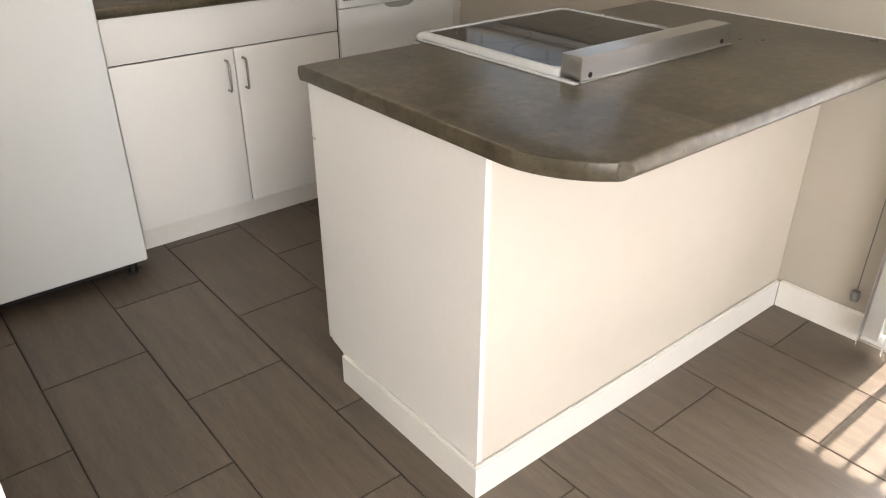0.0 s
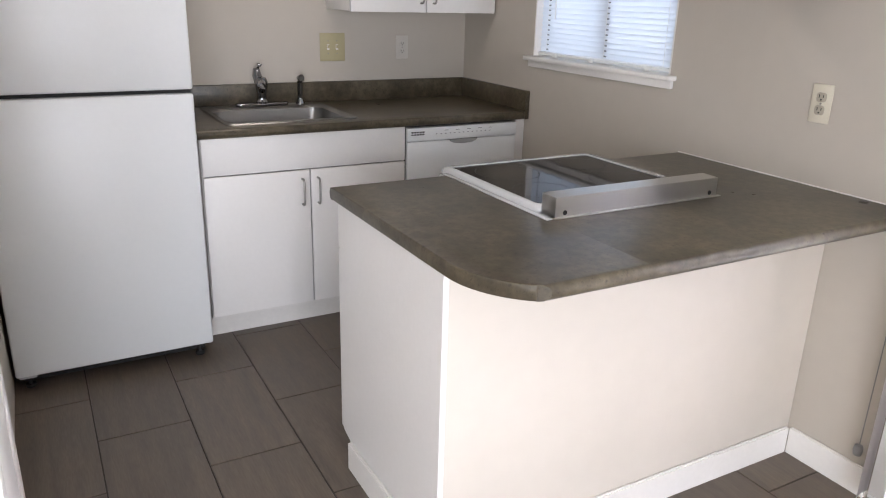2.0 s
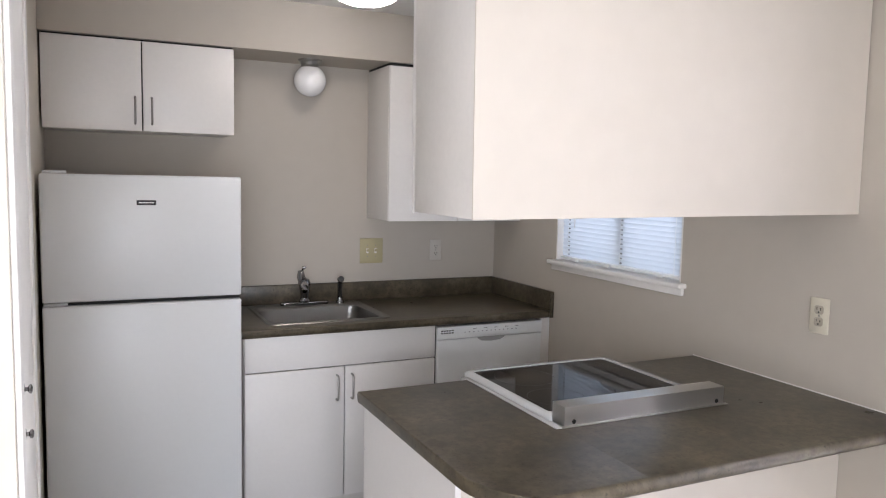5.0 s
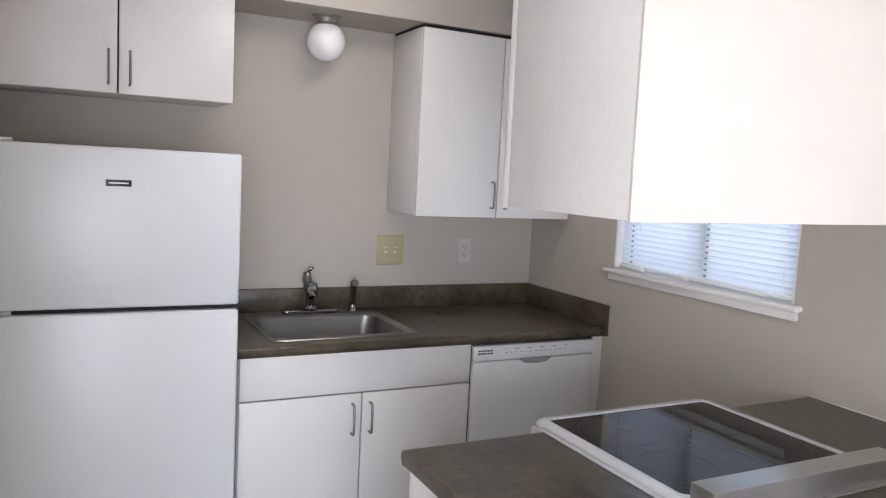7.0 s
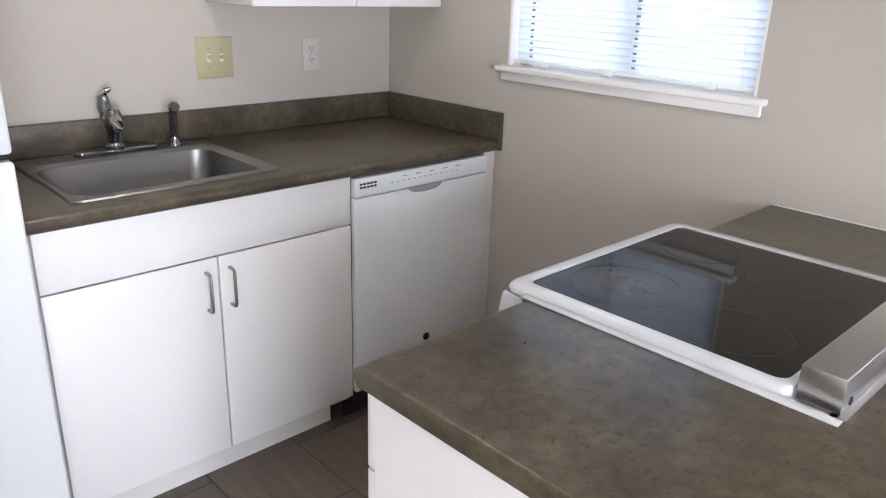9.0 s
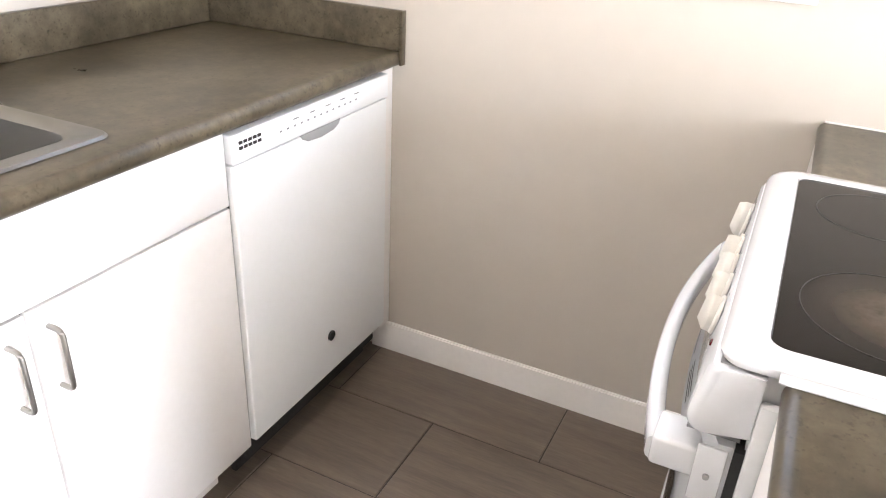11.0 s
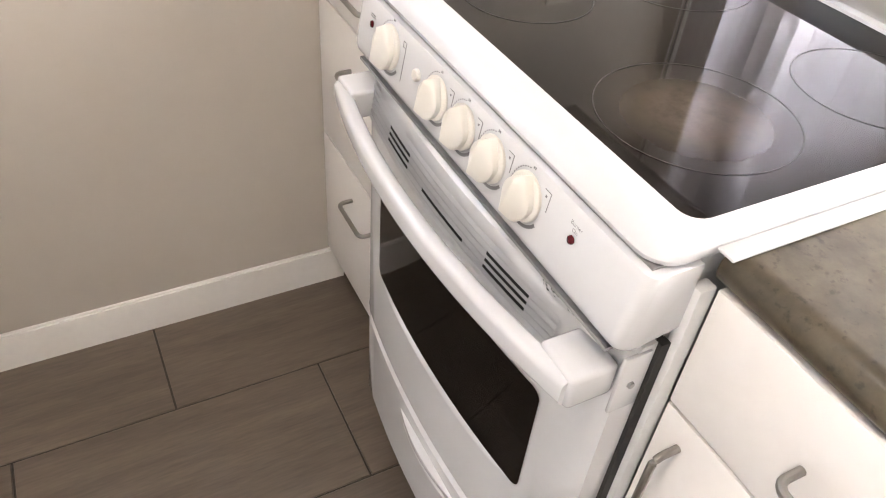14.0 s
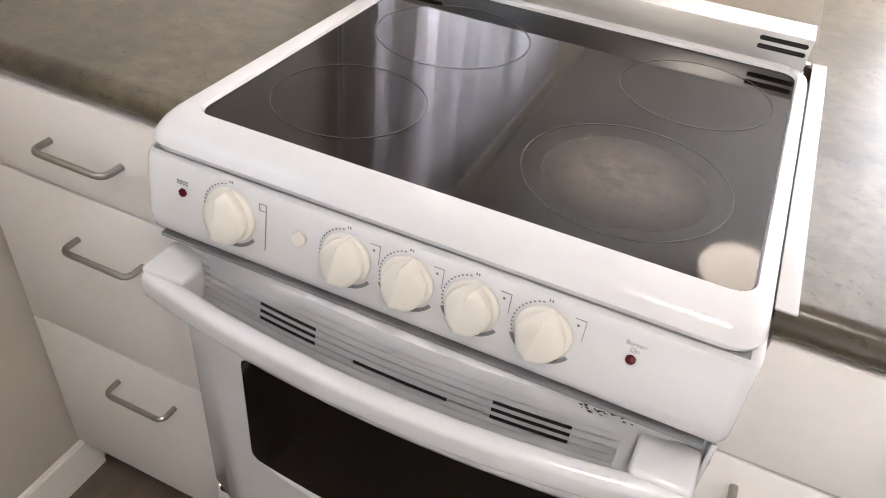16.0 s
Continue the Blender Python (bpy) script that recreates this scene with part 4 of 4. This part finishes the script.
def knob_mesh(r):
    """Round skirt and a tapered teardrop grip across it."""
    bm = lathe([(r * 0.97, 0.001), (r * 0.97, 0.004), (r * 0.92, 0.0055), (r * 0.85, 0.006)], (0, 0, 0), 28)
    n = 28
    rings = []
    ridge = -0.12 * r
    for h, f in ((0.005, 0.97), (0.0125, 1.0), (0.0150, 0.92), (0.0172, 0.70), (0.0232, 0.06)):
        rr = []
        for k in range(n):
            a = 2 * math.pi * k / n
            py = math.sin(a)
            w = 0.84 * (1 - py ** 1.7) if py > 0 else 0.84 * math.sqrt(max(1 - py * py, 0.0)) * (1 + 0.12 * py)
            x = r * math.copysign(w, math.cos(a))
            y = r * 1.06 * py + (0.22 * r * math.exp(-(x / (0.30 * r)) ** 2) if py < 0 else 0.0)
            rr.append(bm.verts.new((ridge + (x - ridge) * f, y * (0.80 + 0.20 * f), h)))
        rings.append(rr)
    for a, b in zip(rings, rings[1:]):
        for k in range(n):
            bm.faces.new([a[k], a[(k + 1) % n], b[(k + 1) % n], b[k]])
    bm.faces.new(rings[-1])
    bmesh.ops.recalc_face_normals(bm, faces=bm.faces)
    return bm


for x, r, spin in ((-0.505, 0.0290, -6), (-0.634, 0.0262, -10), (-0.697, 0.0262, -7), (-0.760, 0.0262, -9), (-0.826, 0.0262, -11)):
    bm = knob_mesh(r)
    bm.transform(panel_pose(x, 0.870, 180 + spin))
    part("knob", bm, PLASTIC, cpanel, "cream plastic control knob")
    pr = bm_new()
    for k in range(28):
        a0, a1 = radians(100 + 8 * k), radians(100 + 8 * k + (8 if k > 12 else 4))
        q = [pr.verts.new((rr * math.cos(a), rr * math.sin(a), 0.0006)) for rr, a in
             ((r + 0.002, a0), (r + 0.0035 + 0.0022 * (k > 12), a0), (r + 0.0035 + 0.0022 * (k > 12), a1), (r + 0.002, a1))]
        pr.faces.new(q)
    pr.transform(panel_pose(x, 0.870, 180))
    part("dial_arc", pr, PRINT, cpanel, smooth=False)
    if r > 0.027:
        lines = ((r + 0.003, r + 0.011, 0.0225, 0.0232), (r + 0.003, r + 0.011, 0.0155, 0.0160), (r + 0.003, r + 0.0036, 0.0160, 0.0225),
                 (r + 0.0104, r + 0.0112, -0.026, 0.0225))
    else:
        lines = ((r + 0.0058, r + 0.0064, 0.004, 0.0234), (r - 0.004, r + 0.0064, 0.0234, 0.0240))
        dot = boxes((r - 0.001, r + 0.0012, 0.0165, 0.0187, 0.0002, 0.0007))
        dot.transform(panel_pose(x, 0.870, 180))
        part("dial_dot", dot, PRINT, cpanel, smooth=False)
    br = boxes(*[q + (0.0002, 0.0007) for q in lines])
    br.transform(panel_pose(x, 0.870, 180))
    part("dial_bracket", br, PRINT, cpanel, smooth=False)
    for dx in (-0.002, 0.0004):
        mk = boxes((dx, dx + 0.0012, r + 0.004, r + 0.0065, 0.0002, 0.0007))
        mk.transform(panel_pose(x, 0.870, 180))
        part("dial_mark", mk, PRINT, cpanel, smooth=False)


def lettering(words, size, m, material, parent):
    cu = bpy.data.curves.new("lettering", "FONT")
    cu.body, cu.size, cu.align_x = words, size, "CENTER"
    ob = bpy.data.objects.new("lettering_curve", cu)
    me = bpy.data.meshes.new_from_object(ob)
    bm = bm_new()
    bm.from_mesh(me)
    bm.transform(m)
    bpy.data.objects.remove(ob)
    bpy.data.curves.remove(cu)
    bpy.data.meshes.remove(me)
    return part("lettering", bm, material, parent, smooth=False)


for x in (-0.447, -0.900):
    bm = lathe([(0.0046, 0.0002), (0.0042, 0.002), (0.001, 0.003)], (0, 0, 0), 16)
    bm.transform(panel_pose(x, 0.874))
    part("indicator_lens", bm, RED, cpanel, "dark red indicator lens")
    if x < -0.6:
        lettering("Burner", 0.0062, panel_pose(x, 0.874, 180) @ pose(0.001, 0.0135, 0.0005), PRINT, cpanel)
        lettering("On", 0.0062, panel_pose(x, 0.874, 180) @ pose(0.001, 0.0075, 0.0005), PRINT, cpanel)
    else:
        bm = boxes(*[(-0.007 + 0.0036 * i, -0.0046 + 0.0036 * i, 0.0085 + 0.003 * j, 0.0100 + 0.003 * j, 0.0002, 0.0006) for i in range(4) for j in range(2)])
        bm.transform(panel_pose(x, 0.874, 180))
        part("lens_print", bm, PRINT, cpanel, smooth=False)
bm = lathe([(0.0075, 0.0002), (0.0075, 0.004), (0.006, 0.0055), (0.001, 0.006)], (0, 0, 0), 20)
bm.transform(panel_pose(-0.583, 0.872))
part("push_button", bm, PLASTIC, cpanel, "small cream push button")
# grey strip drawn in for the shade below the control panel
part("panel_seam_shade", boxes((GX0 + 0.012, GX1 - 0.012, -1.60, -1.5435, 0.8075, 0.8115)), GREY, rng)

# oven door: bowed front, vents, window
DZ0, DZ1 = 0.326, 0.806


def bow(x, depth=0.027):
    u = (x - (GX0 + GX1) / 2) / ((GX1 - GX0) / 2)
    return depth * (1 - u * u)


def lean(z):
    """How far the door's brow leans back above the handle."""
    return 0.010 * max(0.0, (z - 0.740) / 0.060)


def bowed_slab(x0, x1, z0, z1, yb, y_edge, depth, n=16, lip=0.006):
    """A slab whose front swells out in plan, with rounded top and bottom lips."""
    bm = bm_new()
    prof = [(0.0, z0), (1.0 - lip / 0.06, z0), (1.0, z0 + lip)]
    prof += [(1.0, 0.740)] if z1 > 0.75 else []
    prof += [(1.0, z1 - lip), (1.0 - lip / 0.06, z1), (0.0, z1)]
    cols = []
    for k in range(n + 1):
        x = x0 + (x1 - x0) * k / n
        end = 0.010 if k in (0, n) else 0.0
        yf = y_edge + bow(x, depth) - end
        cols.append([bm.verts.new((x, yb + (yf - yb - lean(z)) * f, z)) for f, z in prof])
    for a, b in zip(cols, cols[1:]):
        for k in range(len(prof)):
            j = (k + 1) % len(prof)
            bm.faces.new([a[k], a[j], b[j], b[k]])
    bm.faces.new(cols[0])
    bm.faces.new(cols[-1])
    bmesh.ops.recalc_face_normals(bm, faces=bm.faces)
    return bm


YD = -1.557
odoor = part("oven_door", bowed_slab(GX0 + 0.002, GX1 - 0.002, DZ0, DZ1, -1.597, YD, 0.027), ENAMEL, rng)
# window: dark glass with a slightly sunk rounded frame, following the bow
wg = bm_new()
cols = []
OX0, OX1, OZ0, OZ1, OR = -0.915, -0.497, 0.482, 0.670, 0.014
xs = [OX0 + OR * (1 - math.cos(radians(15 * k))) for k in range(6)]
xs += [OX0 + OR + (OX1 - OX0 - 2 * OR) * k / 14 for k in range(15)]
xs += [OX1 - OR * (1 - math.cos(radians(75 - 15 * k))) for k in range(6)]
for x in xs:
    d = max(OX0 + OR - x, x - (OX1 - OR), 0.0)
    e = OR - math.sqrt(max(OR * OR - d * d, 0.0))
    cols.append([wg.verts.new((x, YD + bow(x) + 0.0016, z)) for z in (OZ0 + e, OZ1 - e)])
for a, b in zip(cols, cols[1:]):
    wg.faces.new([a[0], b[0], b[1], a[1]])
bmesh.ops.solidify(wg, geom=wg.faces, thickness=0.004)
part("oven_window", wg, OVEN_GLASS, odoor, "dark oven window glass")
lip = bm_new()
cols = []
for k in range(21):
    x = OX0 + 0.004 + (OX1 - OX0 - 0.008) * k / 20
    f = 1 - abs(2 * k / 20 - 1) ** 4
    cols.append([lip.verts.new((x, YD + bow(x) + dy, z)) for dy, z in ((0.0004, OZ0 - 0.013 * f - 0.001), (0.0045 * f + 0.0006, OZ0 - 0.010 * f), (0.0045 * f + 0.0006, OZ0 - 0.006 * f), (0.0012, OZ0 + 0.001))])
for a, b in zip(cols, cols[1:]):
    for k in range(3):
        lip.faces.new([a[k], b[k], b[k + 1], a[k + 1]])
bmesh.ops.recalc_face_normals(lip, faces=lip.faces)
part("window_lip", lip, ENAMEL, odoor)


def on_door(x0, x1, z0, z1, proud, n=6, slope=0.0):
    bm = bm_new()
    cols = [[bm.verts.new((x0 + (x1 - x0) * k / n, YD + bow(x0 + (x1 - x0) * k / n) + proud - lean(z) - e, z)) for z, e in ((z0, 0.0), (z1, slope))] for k in range(n + 1)]
    for a, b in zip(cols, cols[1:]):
        bm.faces.new([a[0], b[0], b[1], a[1]])
    bmesh.ops.solidify(bm, geom=bm.faces, thickness=0.003)
    return bm


# dark plates level with the ribs paint the shade inside the slots
for x0, x1, rows3 in ((-0.609, -0.540, (1, 2, 3)), (-0.755, -0.654, (1,)), (-0.872, -0.798, (1, 2, 3))):
    for r_ in rows3:
        part("vent_slot", on_door(x0, x1, 0.7515 + 0.0085 * r_, 0.7556 + 0.0085 * r_, 0.0108), DARK, odoor)
for r_ in range(6):
    part("vent_rib", on_door(-0.915, -0.455, 0.7463 + 0.0085 * r_, 0.7517 + 0.0085 * r_, 0.0106, 12, 0.0012), ENAMEL, odoor)
chips = bm_new()
for k in range(70):
    x, z = random.gauss(-0.908, 0.022), min(0.7995, random.gauss(0.7975, 0.0022))
    w, h = random.uniform(0.0012, 0.0056), random.uniform(0.0009, 0.0030)
    y_ = YD + bow(x) - lean(z) + 0.0007
    chips.faces.new([chips.verts.new((x + p * w, y_, z + q * h)) for p, q in ((-0.5, -0.3), (0.1, -0.5), (0.5, 0.1), (-0.1, 0.5))])
part("chipped_enamel", chips, DARK, odoor, "small dark chips in the enamel", smooth=False)

# handle: bowed flat bar with end blocks
hb = bm_new()
sec = rounded(-0.011, 0.011, -0.017, 0.017, 0.009, 4)
cols = []
for k in range(25):
    x = GX0 + 0.012 + (GX1 - GX0 - 0.024) * k / 24
    yc = YD + 0.038 + bow(x, 0.034)
    cols.append([hb.verts.new((x, yc + p, 0.764 + q)) for p, q in sec])
for a, b in zip(cols, cols[1:]):
    for k in range(len(sec)):
        hb.faces.new([a[k], a[(k + 1) % len(sec)], b[(k + 1) % len(sec)], b[k]])
hb.faces.new(cols[0])
hb.faces.new(cols[-1])
bmesh.ops.recalc_face_normals(hb, faces=hb.faces)
dh = part("door_handle", hb, ENAMEL, odoor, "white bowed door handle")
for a, b in ((GX0 + 0.006, GX0 + 0.062), (GX1 - 0.062, GX1 - 0.006)):
    part("handle_block", boxes((a, b, YD - 0.008, YD + 0.046, 0.744, 0.786), bevel=0.006, seg=3), ENAMEL, dh)

drawer = part("storage_drawer", bowed_slab(GX0 + 0.002, GX1 - 0.002, 0.114, 0.316, -1.597, YD, 0.027), ENAMEL, rng)


def lens_pull(x0, x1, zc, half, proud, n=20):
    """A pointed, lens-shaped raised finger pull."""
    bm = bm_new()
    cols = []
    for k in range(n + 1):
        u = -1 + 2 * k / n
        x = x0 + (x1 - x0) * k / n
        f = 1 - u * u
        y_ = YD + bow(x)
        cols.append([bm.verts.new((x, y_ + d, z)) for d, z in
                     ((0.0, zc - half * f - 0.0005), (proud * f * 0.5, zc - half * f), (proud * f, zc), (proud * f * 0.9, zc + half * f * 0.5), (0.0, zc + half * f * 0.6 + 0.0005))])
    for a, b in zip(cols, cols[1:]):
        for k in range(4):
            bm.faces.new([a[k], b[k], b[k + 1], a[k + 1]])
    bmesh.ops.recalc_face_normals(bm, faces=bm.faces)
    return bm


part("drawer_scoop", lens_pull(-0.812, -0.615, 0.277, 0.016, 0.013), ENAMEL, drawer, "raised white finger pull")
part("drawer_scoop_lip", lens_pull(-0.800, -0.628, 0.252, 0.007, 0.007), ENAMEL, drawer)
# near-black bar painting the shade in the slit above the drawer
part("drawer_gap_shade", boxes((GX0 + 0.012, GX1 - 0.012, -1.604, YD - 0.004, 0.316, 0.326)), DARK, rng)
part("side_rail", boxes((GX0 - 0.011, GX0 + 0.004, -1.628, -1.608, 0.10, 0.876), bevel=0.003), GASKET, rng, "grey steel edge rail")
part("side_rail", boxes((GX1 - 0.004, GX1 + 0.006, -1.628, -1.608, 0.10, 0.806), bevel=0.003), GASKET, rng, "grey steel edge rail")
# dark sheet for the shade between oven door and body
part("door_gap_shade", boxes((GX0 - 0.003, GX1 + 0.003, -1.6075, -1.5965, 0.112, 0.806)), DARK, rng)
part("hinge_plate", boxes((GX0 - 0.001, GX0 + 0.004, -1.592, -1.560, 0.722, 0.800), bevel=0.002), ENAMEL, odoor)
for z in (0.760,):
    part("door_screw", lathe([(0.004, 0), (0.0035, -0.003), (0.001, -0.003)], (GX0 - 0.001, -1.576, z), 10, "x"), GREY, odoor)

# steel vent rail at the back of the cooktop
vent = thing("range_vent_rail", (-0.69, -2.13, PCT), "brushed stainless steel raised vent rail behind the cooktop", "vent rail")
vx0, vx1 = -0.979, -0.392
part("rail", prism([(-2.102, PCT + 0.0005), (-2.102, 0.9695), (-2.103, 0.971), (-2.162, 0.9705), (-2.163, 0.9695), (-2.163, PCT + 0.0005)], "x", vx0, vx1, bevel=0.0008), STEEL, vent)
part("flange", boxes((vx0 - 0.011, vx1 + 0.010, -2.174, -2.1632, PCT + 0.0005, PCT + 0.003), bevel=0.0008), STEEL, vent)
for x in (vx0 + 0.031, vx1 - 0.029):
    part("screw_hole", lathe([(0.0065, 0), (0.0065, -0.002), (0.001, -0.002)], (x, -2.1625, 0.9275), 16, "y"), DARK, vent)
for x in (-0.945, -0.440):
    for z in (0.950, 0.961):
        part("vent_slot", prism([(p + x, q + z) for p, q in rounded(-0.030, 0.030, -0.0030, 0.0030, 0.0028, 3)], "y", -2.1028, -2.1010), DARK, vent)
solid("trim_strip", boxes((-1.011, -0.9925, -2.172, -1.616, PCT + 0.0005, PCT + 0.0035), bevel=0.0012), ENAMEL, "white metal trim strip on the counter beside the range", "trim strip")

# ---- floor tiles ----
TL, TW, G = 0.6096, 0.3048, 0.0045
tile_cache = {}


def tile_mesh(w, l):
    key = (round(w, 3), round(l, 3))
    if key not in tile_cache:
        bm = boxes((-w / 2, w / 2, -l / 2, l / 2, -0.008, 0))
        bmesh.ops.bevel(bm, geom=[e for e in bm.edges if all(v.co.z > -0.001 for v in e.verts)], offset=0.0012, segments=1, affect="EDGES")
        me = bpy.data.meshes.new("tile")
        bm.to_mesh(me)
        bm.free()
        me.materials.append(TILE)
        tile_cache[key] = me
    return tile_cache[key]


floor = tagged(new("floor"), "dark brown-grey rectangular porcelain floor tiles laid half-offset", kind="structure")
xe = [0.0]
x = -0.2525
while x > ROOM_W:
    xe.append(x)
    x -= TW
xe.append(ROOM_W)
for c, (xa, xb) in enumerate(zip(xe, xe[1:])):
    start = -1.2015 + 4 * TL if c % 2 == 0 else -1.5063 + 4 * TL
    y = start
    while y > ROOM_S:
        ya, yb = min(y, 0.0), max(y - TL, ROOM_S)
        y -= TL
        w, l = xa - xb - G, ya - yb - G
        if l < 0.02 or w < 0.02:
            continue
        t_ = new("tile", tile_mesh(w, l))
        t_.parent = floor
        t_.location = ((xa + xb) / 2, (ya + yb) / 2, random.uniform(-0.0004, 0.0002))
